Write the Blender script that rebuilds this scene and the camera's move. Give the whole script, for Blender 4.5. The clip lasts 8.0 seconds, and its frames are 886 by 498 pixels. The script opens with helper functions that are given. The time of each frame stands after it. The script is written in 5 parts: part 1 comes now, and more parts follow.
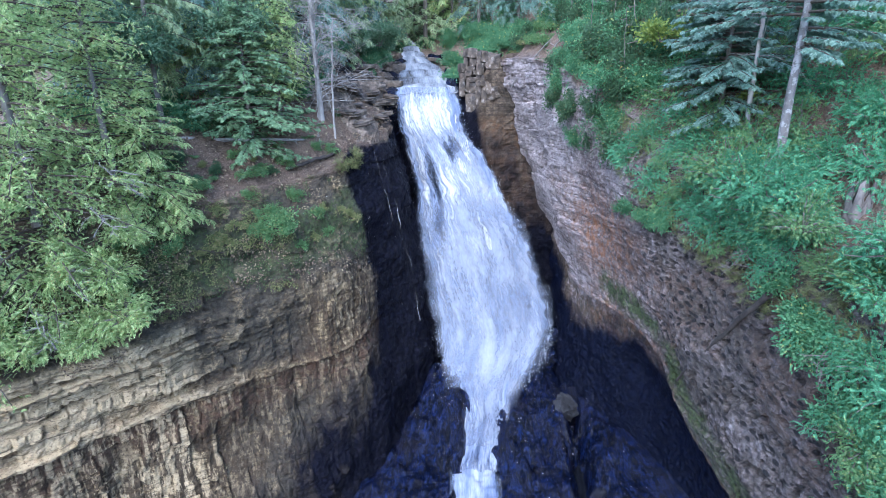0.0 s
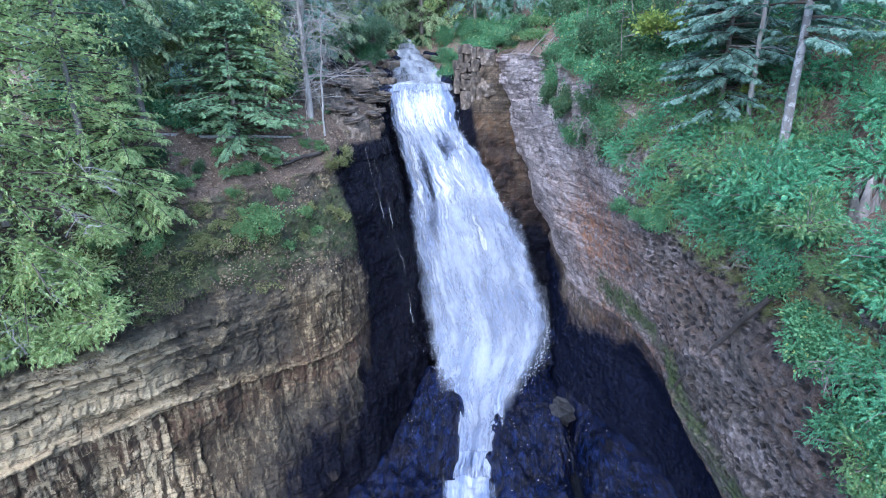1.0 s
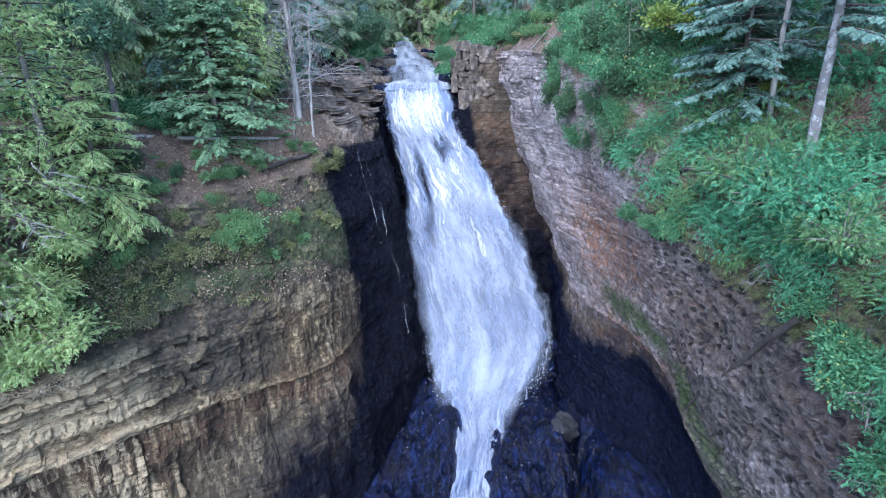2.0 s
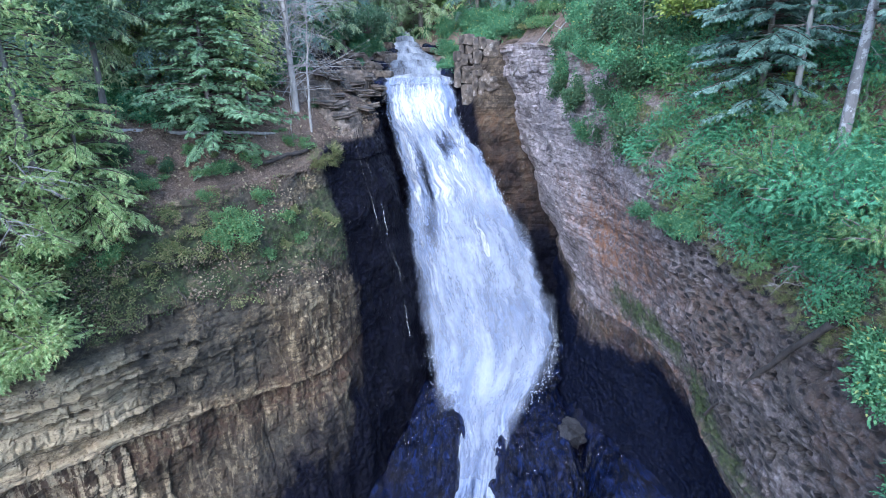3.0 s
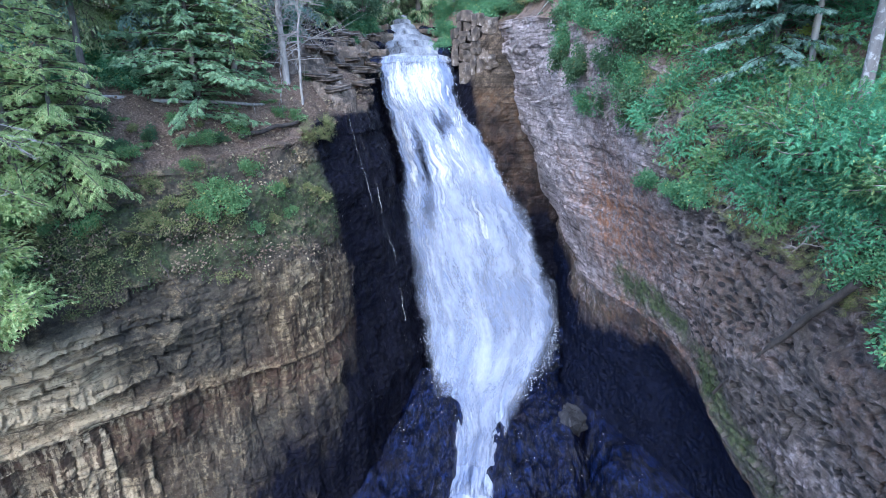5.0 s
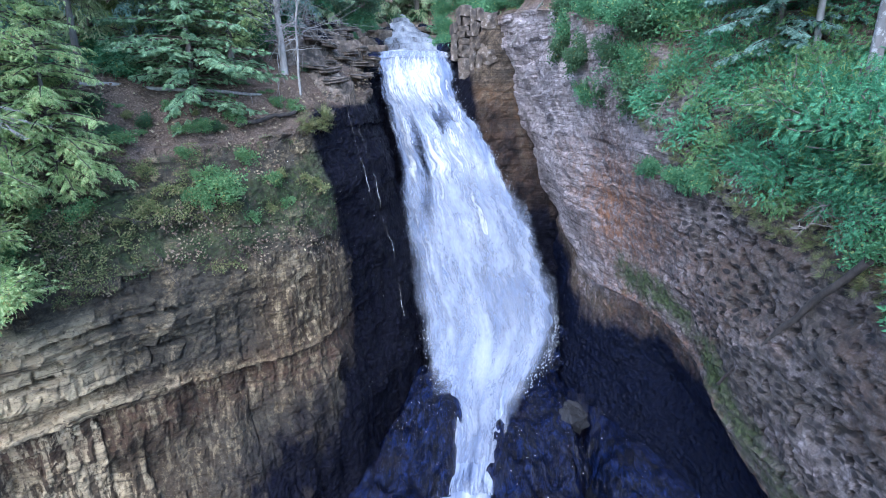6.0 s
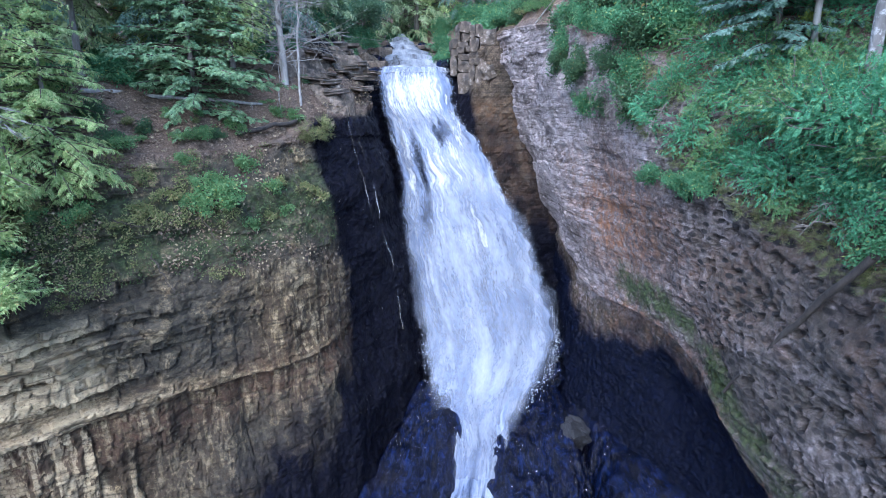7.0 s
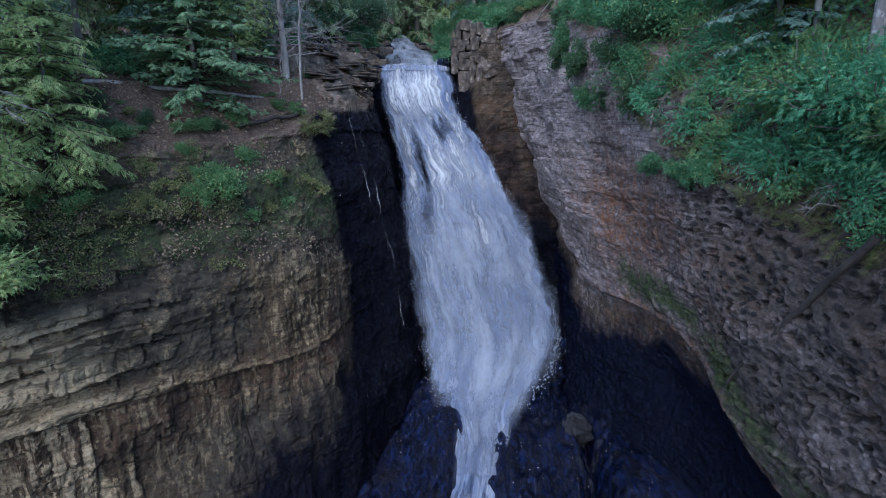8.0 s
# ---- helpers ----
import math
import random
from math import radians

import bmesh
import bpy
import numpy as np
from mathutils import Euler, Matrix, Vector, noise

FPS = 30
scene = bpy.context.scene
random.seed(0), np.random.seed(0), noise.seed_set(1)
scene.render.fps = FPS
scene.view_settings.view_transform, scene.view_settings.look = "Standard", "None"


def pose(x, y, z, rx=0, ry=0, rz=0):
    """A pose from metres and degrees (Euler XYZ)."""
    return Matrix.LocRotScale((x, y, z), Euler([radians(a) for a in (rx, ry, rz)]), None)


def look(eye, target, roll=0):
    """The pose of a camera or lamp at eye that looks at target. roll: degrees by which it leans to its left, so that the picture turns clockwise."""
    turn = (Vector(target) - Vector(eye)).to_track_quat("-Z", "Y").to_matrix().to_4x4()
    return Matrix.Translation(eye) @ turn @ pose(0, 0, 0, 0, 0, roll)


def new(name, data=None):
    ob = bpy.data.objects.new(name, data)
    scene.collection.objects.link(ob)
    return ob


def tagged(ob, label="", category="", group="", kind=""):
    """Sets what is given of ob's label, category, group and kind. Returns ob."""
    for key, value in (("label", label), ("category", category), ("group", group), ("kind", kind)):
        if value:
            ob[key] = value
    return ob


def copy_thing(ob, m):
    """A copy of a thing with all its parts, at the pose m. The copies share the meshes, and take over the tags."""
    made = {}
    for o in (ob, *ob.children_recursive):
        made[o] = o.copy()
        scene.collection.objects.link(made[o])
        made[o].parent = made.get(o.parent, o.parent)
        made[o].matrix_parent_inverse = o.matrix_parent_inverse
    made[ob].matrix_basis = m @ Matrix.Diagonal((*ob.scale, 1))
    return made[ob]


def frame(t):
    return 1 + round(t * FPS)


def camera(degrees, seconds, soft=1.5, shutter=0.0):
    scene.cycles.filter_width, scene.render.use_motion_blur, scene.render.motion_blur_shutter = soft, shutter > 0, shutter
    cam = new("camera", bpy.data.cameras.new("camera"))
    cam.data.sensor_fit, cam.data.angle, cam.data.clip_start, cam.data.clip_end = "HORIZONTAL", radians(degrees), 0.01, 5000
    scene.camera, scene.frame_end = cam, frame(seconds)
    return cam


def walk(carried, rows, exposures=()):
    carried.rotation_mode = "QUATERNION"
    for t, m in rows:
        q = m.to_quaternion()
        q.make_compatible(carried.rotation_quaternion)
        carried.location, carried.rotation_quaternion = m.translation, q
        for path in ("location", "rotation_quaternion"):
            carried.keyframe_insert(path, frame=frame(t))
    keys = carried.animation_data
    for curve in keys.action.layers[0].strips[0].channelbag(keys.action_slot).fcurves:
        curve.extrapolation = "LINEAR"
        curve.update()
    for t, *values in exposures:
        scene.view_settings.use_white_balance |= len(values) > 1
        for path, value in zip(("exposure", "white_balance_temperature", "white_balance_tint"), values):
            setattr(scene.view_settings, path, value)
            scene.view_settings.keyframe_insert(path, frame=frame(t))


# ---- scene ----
cam = camera(79.6, 8.0, 0.6)
EXPOSE, KELVIN, TINT = 2.75, 5450, 10
METRES, EYE, TILT, LEAN, TURN = 4.6, 13.0, -19.0, 0.0, 0.0
ROWS = [
    (0.0, 0.0, 0.0, 0.0, 0.0, -0.0, -0.0),
    (0.5, 0.0276, 0.0364, -0.0113, 0.07, 0.03, -0.02),
    (1.0, 0.062, 0.1083, -0.0027, 0.1, 0.08, -0.01),
    (1.5, 0.1018, 0.2235, 0.0288, 0.15, 0.11, 0.0),
    (3.0, 0.0838, 0.4713, 0.0512, 0.33, 0.07, -0.05),
    (3.5, 0.0841, 0.5174, 0.0355, 0.32, 0.06, -0.07),
    (4.0, 0.0934, 0.5465, 0.0048, 0.27, 0.08, -0.07),
    (4.5, 0.0975, 0.5757, -0.0407, 0.2, 0.09, -0.07),
    (5.0, 0.0979, 0.6036, -0.093, 0.19, 0.08, -0.08),
    (6.5, 0.0875, 0.6678, -0.2288, -0.1, 1.96, -0.13),
    (7.0, 0.0863, 0.6769, -0.2723, -0.14, 3.41, -0.16),
    (7.5, 0.083, 0.6789, -0.3148, -0.16, 4.19, -0.19),
    (8.0, 0.0787, 0.6933, -0.3584, -0.17, 4.24, -0.21),
]
walk(cam, [(t, pose(0, 0, EYE, TILT, LEAN, TURN) @ pose(METRES * x, METRES * y, METRES * z, 90 + pitch, roll, yaw)) for t, x, y, z, yaw, pitch, roll in ROWS],
     [(t, EXPOSE - fade, KELVIN, TINT) for t, fade in ((0.0, 0.0), (7.7, 0.0), (7.8, 0.4), (7.9, 0.95), (8.0, 1.2))])

# ---- sky and light: an overcast day, no direct sun in the gorge ----
world = bpy.data.worlds.new("sky")
scene.world = world
world.use_nodes = True
wn = world.node_tree
sky = wn.nodes.new("ShaderNodeTexSky")
sky.sky_type, sky.sun_disc = "NISHITA", False
sky.sun_elevation, sky.sun_rotation = radians(52), radians(-160)
wn.nodes["Background"].inputs["Strength"].default_value = 0.15
wn.links.new(sky.outputs[0], wn.nodes["Background"].inputs["Color"])
sun = new("sun", bpy.data.lights.new("sun", "SUN"))
sun.data.energy, sun.data.angle, sun.data.color = 0.9, radians(50), (1.0, 0.95, 0.88)
sun.matrix_world = look((-15, -28, 46), (0, 16, 8))


# ---- noise in arrays ----
def lattice(ix, iy, iz, seed):
    h = (ix * 374761393 + iy * 668265263 + iz * 2147483647 + seed * 974711) & 0xFFFFFFFF
    h = ((h ^ (h >> 13)) * 1274126177) & 0xFFFFFFFF
    h = ((h ^ (h >> 16)) * 2246822519) & 0xFFFFFFFF
    return ((h ^ (h >> 15)) & 0xFFFFFF) / float(0xFFFFFF)


def vnoise(p, seed=0):
    p = np.asarray(p, float)
    i = np.floor(p).astype(np.int64)
    f = p - i
    f = f * f * (3 - 2 * f)
    out = 0
    for dx in (0, 1):
        for dy in (0, 1):
            for dz in (0, 1):
                w = (f[..., 0] if dx else 1 - f[..., 0]) * (f[..., 1] if dy else 1 - f[..., 1]) * (f[..., 2] if dz else 1 - f[..., 2])
                out = out + w * lattice(i[..., 0] + dx, i[..., 1] + dy, i[..., 2] + dz, seed)
    return out * 2 - 1


def fbm(p, octaves=4, seed=0):
    p = np.asarray(p, float)
    out, a = 0, 1.0
    for k in range(octaves):
        out = out + a * vnoise(p * 2 ** k, seed + k)
        a *= 0.5
    return out


def smooth(a, lo, hi):
    t = np.clip((a - lo) / (hi - lo), 0, 1)
    return t * t * (3 - 2 * t)


# ---- meshes ----
def mesh_of(name, V, F, material, shade=True):
    """A mesh from arrays of places and of faces, all with the same number of corners."""
    V, F = np.asarray(V, np.float32), np.asarray(F, np.int32)
    me = bpy.data.meshes.new(name)
    me.vertices.add(len(V))
    me.vertices.foreach_set("co", V.ravel())
    k = F.shape[1]
    me.loops.add(F.size)
    me.loops.foreach_set("vertex_index", F.ravel())
    me.polygons.add(len(F))
    me.polygons.foreach_set("loop_start", np.arange(0, F.size, k, dtype=np.int32))
    me.polygons.foreach_set("use_smooth", np.full(len(F), shade))
    me.materials.append(material)
    me.update(calc_edges=True)
    me.validate()
    return me


def mask(me, name, values):
    at = me.attributes.new(name, "FLOAT", "POINT")
    at.data.foreach_set("value", np.asarray(values, np.float32).ravel())


def grid_faces(nu, nv):
    a = np.arange(nu * nv).reshape(nu, nv)
    return np.stack([a[:-1, :-1], a[1:, :-1], a[1:, 1:], a[:-1, 1:]], -1).reshape(-1, 4)


def part(name, me, parent=None, label=""):
    ob = new(name, me)
    if parent is not None:
        ob.parent = parent
    return tagged(ob, label)


def empty(name, place, label, category, group="", kind=""):
    ob = new(name)
    ob.location = place
    ob.empty_display_size = 0.2
    return tagged(ob, label, category, group, kind)


class Soup:
    """Collects quads, to become one mesh."""

    def __init__(self):
        self.v, self.f, self.n = [], [], 0

    def add(self, V, F):
        V = np.asarray(V, float).reshape(-1, 3)
        self.v.append(V)
        self.f.append(np.asarray(F) + self.n)
        self.n += len(V)

    def stamp(self, tv, tf, M):
        """A template set down at each of the matrices M (n, 3, 4)."""
        M = np.asarray(M, float)
        V = np.einsum("nij,kj->nki", M[:, :, :3], tv) + M[:, None, :, 3]
        F = tf[None] + (np.arange(len(M)) * len(tv))[:, None, None]
        self.add(V.reshape(-1, 3), F.reshape(-1, tf.shape[1]))

    def tube(self, P, R, sides=7, rough=0.0, seed=0):
        P = np.asarray(P, float)
        R = np.broadcast_to(np.asarray(R, float), (len(P),))
        T = np.gradient(P, axis=0)
        T /= np.linalg.norm(T, axis=1)[:, None] + 1e-9
        ref = np.where(np.abs(T[:, 2:3]) > 0.9, [[1.0, 0, 0]], [[0, 0, 1.0]])
        A = np.cross(T, ref)
        A /= np.linalg.norm(A, axis=1)[:, None] + 1e-9
        B = np.cross(T, A)
        an = np.arange(sides) * 2 * np.pi / sides
        ring = A[:, None] * np.cos(an)[None, :, None] + B[:, None] * np.sin(an)[None, :, None]
        V = P[:, None] + ring * R[:, None, None]
        if rough:
            V = V + ring * (R[:, None] * rough * fbm(V * 6, 3, seed))[:, :, None]
        n, s = len(P), sides
        i, j = np.meshgrid(np.arange(n - 1), np.arange(s), indexing="ij")
        F = np.stack([i * s + j, i * s + (j + 1) % s, (i + 1) * s + (j + 1) % s, (i + 1) * s + j], -1).reshape(-1, 4)
        self.add(V.reshape(-1, 3), F)
        return self

    def mesh(self, name, material, shade=True):
        return mesh_of(name, np.concatenate(self.v), np.concatenate(self.f), material, shade)


# ---- materials ----
class Nodes:
    def __init__(self, name):
        self.m = bpy.data.materials.new(name)
        self.m.use_nodes = True
        self.t = self.m.node_tree
        self.p = self.t.nodes["Principled BSDF"]
        self.out = self.t.nodes["Material Output"]
        self.co = self.t.nodes.new("ShaderNodeTexCoord").outputs["Object"]

    def link(self, a, b):
        self.t.links.new(a, b)

    def put(self, sock, v):
        if isinstance(v, bpy.types.NodeSocket):
            self.link(v, sock)
        else:
            sock.default_value = v

    def stretch(self, sx, sy, sz, src=None):
        n = self.t.nodes.new("ShaderNodeMapping")
        n.inputs["Scale"].default_value = (sx, sy, sz)
        self.link(src or self.co, n.inputs["Vector"])
        return n.outputs[0]

    def noise(self, scale, detail=5, rough=0.6, vec=None, distort=0.0):
        n = self.t.nodes.new("ShaderNodeTexNoise")
        n.inputs["Scale"].default_value, n.inputs["Detail"].default_value = scale, detail
        n.inputs["Roughness"].default_value, n.inputs["Distortion"].default_value = rough, distort
        self.link(vec or self.co, n.inputs["Vector"])
        return n.outputs["Fac"]

    def voronoi(self, scale, vec=None, feature="F1", rand=1.0):
        n = self.t.nodes.new("ShaderNodeTexVoronoi")
        n.feature = feature
        n.inputs["Scale"].default_value = scale
        n.inputs["Randomness"].default_value = rand
        self.link(vec or self.co, n.inputs["Vector"])
        return n.outputs["Distance"]

    def ramp(self, fac, *stops):
        n = self.t.nodes.new("ShaderNodeValToRGB")
        e = n.color_ramp.elements
        while len(e) < len(stops):
            e.new(0.5)
        for el, (pos, col) in zip(e, stops):
            el.position = pos
            el.color = (col, col, col, 1) if isinstance(col, (int, float)) else (*col, 1)
        self.link(fac, n.inputs[0])
        return n.outputs[0]

    def mix(self, fac, a, b, mode="MIX"):
        n = self.t.nodes.new("ShaderNodeMix")
        n.data_type, n.blend_type = "RGBA", mode
        self.put(n.inputs[0], fac)
        for s, v in ((n.inputs[6], a), (n.inputs[7], b)):
            self.put(s, (*v, 1) if isinstance(v, tuple) else v)
        return n.outputs[2]

    def math(self, op, a, b=0.0, c=0.0):
        n = self.t.nodes.new("ShaderNodeMath")
        n.operation = op
        for s, v in zip(n.inputs, (a, b, c)):
            self.put(s, v)
        return n.outputs[0]

    def attr(self, name):
        n = self.t.nodes.new("ShaderNodeAttribute")
        n.attribute_name = name
        return n.outputs["Fac"]

    def island(self):
        return self.t.nodes.new("ShaderNodeNewGeometry").outputs["Random Per Island"]

    def rand(self):
        return self.t.nodes.new("ShaderNodeObjectInfo").outputs["Random"]

    def bump(self, height, strength=0.5, dist=0.05):
        n = self.t.nodes.new("ShaderNodeBump")
        n.inputs["Strength"].default_value, n.inputs["Distance"].default_value = strength, dist
        self.link(height, n.inputs["Height"])
        self.link(n.outputs[0], self.p.inputs["Normal"])

    def set(self, **kw):
        for k, v in kw.items():
            self.put(self.p.inputs[k.replace("_", " ")], (*v, 1) if isinstance(v, tuple) else v)
        return self


def rock_material(name, dark, mid, light, rust, pits=False, wet_shade_navy=(0.0014, 0.0018, 0.005), wet_sky_navy=(0.009, 0.009, 0.019)):
    """Sandstone: grain, drip streaks, lichen, moss, rust and wet parts by the masks of the mesh; some masks also darken
    for shade.
    """
    n = Nodes(name)
    big = n.noise(0.55, 4, 0.6)
    fine = n.noise(6.5, 10, 0.85)
    body = n.ramp(n.math("MULTIPLY_ADD", fine, 0.8, n.math("MULTIPLY", big, 0.3)), (0.42, dark), (0.54, mid), (0.68, light))
    body = n.mix(n.ramp(n.attr("tone"), (0.0, 0.75), (0.45, 0.0)), body, dark)
    body = n.mix(n.ramp(n.attr("tone"), (0.6, 0.0), (1.0, 0.7)), body, light)
    beds = n.noise(2.2, 6, 0.7, n.stretch(0.35, 0.35, 5.0), 0.4)
    body = n.mix(n.math("MULTIPLY", n.ramp(beds, (0.36, 1.0), (0.5, 0.0)), 0.8), body, dark)
    streak = n.noise(3.2, 6, 0.62, n.stretch(1.9, 1.9, 0.17), 0.3)
    drip = n.attr("drip")
    body = n.mix(n.math("MULTIPLY", n.ramp(streak, (0.47, 0.0), (0.53, 1.0)), drip), body, (0.045, 0.028, 0.014))
    body = n.mix(n.math("MULTIPLY", n.ramp(streak, (0.36, 1.0), (0.46, 0.0)), n.math("MULTIPLY", drip, 0.30)), body, light)
    speck = n.noise(17, 6, 0.8)
    body = n.mix(n.math("MULTIPLY", n.ramp(speck, (0.36, 1.0), (0.46, 0.0)), 0.85), body, dark)
    body = n.mix(n.math("MULTIPLY", n.ramp(speck, (0.56, 0.0), (0.68, 1.0)), 0.3), body, light)
    lich = n.ramp(n.noise(1.6, 8, 0.78, None, 0.6), (0.36, 0.0), (0.50, 1.0))
    body = n.mix(n.math("MULTIPLY", lich, n.attr("lichen_shade")), body, n.ramp(fine, (0.4, (0.015, 0.013, 0.010)), (0.72, (0.100, 0.083, 0.056))))
    ru = n.ramp(n.noise(3.3, 9, 0.8), (0.42, 0.0), (0.58, 1.0))
    body = n.mix(n.math("MULTIPLY", ru, n.attr("rust")), body, rust)
    if pits:
        hole = n.ramp(n.voronoi(4.4, n.stretch(1, 0.75, 1.35)), (0.26, 1.0), (0.40, 0.0))
        body = n.mix(n.math("MULTIPLY", hole, n.math("MULTIPLY", n.attr("pit"), n.ramp(n.noise(1.3, 4), (0.32, 0.2), (0.48, 0.97)))), body, (0.012, 0.010, 0.011))
    body = n.mix(n.ramp(n.math("MULTIPLY_ADD", n.noise(3.2, 8, 0.75), 0.7, n.math("SUBTRACT", n.attr("moss"), 0.55)), (0.3, 0.0), (0.5, 1.0)), body,
                 n.ramp(n.noise(9, 4), (0.35, (0.014, 0.022, 0.008)), (0.65, (0.06, 0.082, 0.026))))
    grit = n.noise(26, 5, 0.75)
    body = n.mix(n.attr("soil"), body, n.ramp(grit, (0.3, (0.030, 0.020, 0.014)), (0.52, (0.125, 0.085, 0.062)), (0.75, (0.32, 0.245, 0.185))))
    # Blue in the wet colours stands for reflected sky and navy shade.
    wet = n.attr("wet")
    wet_shade = n.ramp(n.math("ADD", wet, n.math("MULTIPLY", n.math("SUBTRACT", n.noise(1.3, 7, 0.7, n.stretch(1.5, 1.5, 0.5)), 0.5), 0.9)), (0.25, 0.0), (0.70, 1.0))
    body = n.mix(wet_shade, body, n.ramp(fine, (0.4, wet_shade_navy), (0.75, wet_sky_navy)))
    n.set(Base_Color=body, Roughness=n.ramp(wet_shade, (0.0, 0.88), (1.0, 0.40)), Specular_IOR_Level=n.ramp(wet_shade, (0.0, 0.4), (1.0, 0.10)))
    relief = n.math("MULTIPLY_ADD", fine, 0.7, n.math("MULTIPLY", beds, 0.8))
    if pits:
        relief = n.math("ADD", relief, n.math("MULTIPLY", n.ramp(n.voronoi(3.4), (0.0, 0.0), (0.45, 1.0)), 0.8))
    n.bump(relief, 1.0, 0.11)
    return n.m


rock_left = rock_material("sandstone_buff", (0.030, 0.020, 0.012), (0.160, 0.116, 0.060), (0.53, 0.410, 0.245), (0.15, 0.048, 0.024))
# The last two colours are navy to paint the shade below the overhang.
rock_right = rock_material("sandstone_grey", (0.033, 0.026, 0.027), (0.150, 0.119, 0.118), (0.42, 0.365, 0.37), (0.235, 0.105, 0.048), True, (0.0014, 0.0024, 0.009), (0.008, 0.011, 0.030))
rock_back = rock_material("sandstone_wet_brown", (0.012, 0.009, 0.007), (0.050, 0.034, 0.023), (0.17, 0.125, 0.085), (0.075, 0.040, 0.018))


def soil_material():
    n = Nodes("forest_litter")
    a = n.noise(1.1, 6, 0.7)
    b = n.noise(26, 5, 0.75)
    c = n.ramp(b, (0.3, (0.034, 0.023, 0.016)), (0.52, (0.150, 0.106, 0.080)), (0.75, (0.36, 0.285, 0.220)))
    c = n.mix(n.math("MULTIPLY", n.ramp(a, (0.56, 0.0), (0.72, 1.0)), 0.7), c, n.ramp(b, (0.3, (0.016, 0.024, 0.008)), (0.7, (0.06, 0.075, 0.026))))
    n.set(Base_Color=c, Roughness=0.95)
    n.bump(b, 0.9, 0.06)
    return n.m


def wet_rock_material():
    n = Nodes("wet_bedrock_sky_sheen")
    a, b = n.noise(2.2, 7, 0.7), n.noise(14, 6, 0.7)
    # Navy tones paint the sky's sheen onto the black wet stone.
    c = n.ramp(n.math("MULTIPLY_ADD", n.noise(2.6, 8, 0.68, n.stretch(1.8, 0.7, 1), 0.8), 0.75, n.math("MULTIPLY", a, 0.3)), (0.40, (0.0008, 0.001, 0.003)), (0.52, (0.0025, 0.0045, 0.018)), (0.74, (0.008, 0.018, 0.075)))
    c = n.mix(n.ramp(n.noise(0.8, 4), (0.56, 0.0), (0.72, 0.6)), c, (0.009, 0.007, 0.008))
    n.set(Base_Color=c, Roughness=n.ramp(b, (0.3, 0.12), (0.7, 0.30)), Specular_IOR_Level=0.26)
    n.bump(n.math("ADD", a, n.math("MULTIPLY", n.noise(4.5, 8, 0.7, n.stretch(1.6, 0.6, 1), 0.8), 0.8)), 0.7, 0.30)
    return n.m


def bark_material(name, dark, light, patch=None):
    n = Nodes(name)
    a = n.noise(9, 6, 0.7, n.stretch(1, 1, 0.22))
    c = n.ramp(a, (0.3, dark), (0.7, light))
    if patch:
        c = n.mix(n.ramp(n.noise(5, 6, 0.75), (0.5, 0.0), (0.56, 1.0)), c, patch)
    n.set(Base_Color=c, Roughness=0.9)
    n.bump(a, 0.8, 0.03)
    return n.m


def leaf_material(name, *stops, gloss=0.75, glow=0.42):
    """Leaves: a tint for each, light comes through the blade."""
    n = Nodes(name)
    c = n.ramp(n.island(), *stops)
    c = n.mix(n.math("MULTIPLY", n.noise(0.9, 3), 0.45), c, stops[0][1])
    n.set(Base_Color=c, Roughness=gloss)
    tr = n.t.nodes.new("ShaderNodeBsdfTranslucent")
    n.link(c, tr.inputs["Color"])
    mx = n.t.nodes.new("ShaderNodeMixShader")
    mx.inputs[0].default_value = glow
    n.link(n.p.outputs[0], mx.inputs[1])
    n.link(tr.outputs[0], mx.inputs[2])
    n.link(mx.outputs[0], n.out.inputs["Surface"])
    return n.m


def white_water_material(name, gaps, dark, mid, white, threads=5.0, low=0.20, high=0.46, cover=1.0, rough=0.62, grain=1.0):
    """Falling water: foam drawn out in threads along the flow, parted where the water is thin."""
    n = Nodes(name)
    c = n.t.nodes.new("ShaderNodeCombineXYZ")
    n.link(n.attr("across"), c.inputs[0])
    n.link(n.attr("down"), c.inputs[1])
    n.link(n.attr("layer"), c.inputs[2])
    at = c.outputs[0]
    lobes = n.noise(1.0, 4, 0.55, n.stretch(1.3, 0.5, 1, at), 0.6)
    thread = n.noise(1.0, 5, rough, n.stretch(threads, 0.50, 1, at), 0.12)
    drops = n.noise(1.0, 5, 0.72, n.stretch(15, 5.0, 1, at), 0.3)
    tone = n.math("ADD", n.math("MULTIPLY", lobes, 0.42), n.math("MULTIPLY_ADD", thread, 0.40, n.math("MULTIPLY_ADD", drops, 0.20 * grain, 0.10 - 0.10 * grain)))
    n.set(Base_Color=n.ramp(tone, (0.40, dark), (0.51, mid), (0.62, white)), Roughness=0.55, IOR=1.33, Specular_IOR_Level=0.2)
    n.bump(thread, 0.18 * grain, 0.08)
    hole = n.math("ADD", n.math("MULTIPLY_ADD", drops, 0.38, n.math("MULTIPLY_ADD", thread, 0.50, n.math("MULTIPLY", lobes, 0.22))), n.math("MULTIPLY", n.attr("thin"), -gaps))
    n.set(Alpha=n.math("MULTIPLY", n.ramp(hole, (low, 0.0), (high, 1.0)), cover))
    return n.m


def flow(me, across, down, layer, thin):
    """Gives a water mesh its metres across and along the flow, and how thin it runs."""
    for key, val in (("across", across), ("down", down), ("layer", np.full(np.shape(thin), float(layer))), ("thin", thin)):
        mask(me, key, val)


def pool_material():
    n = Nodes("pool_water")
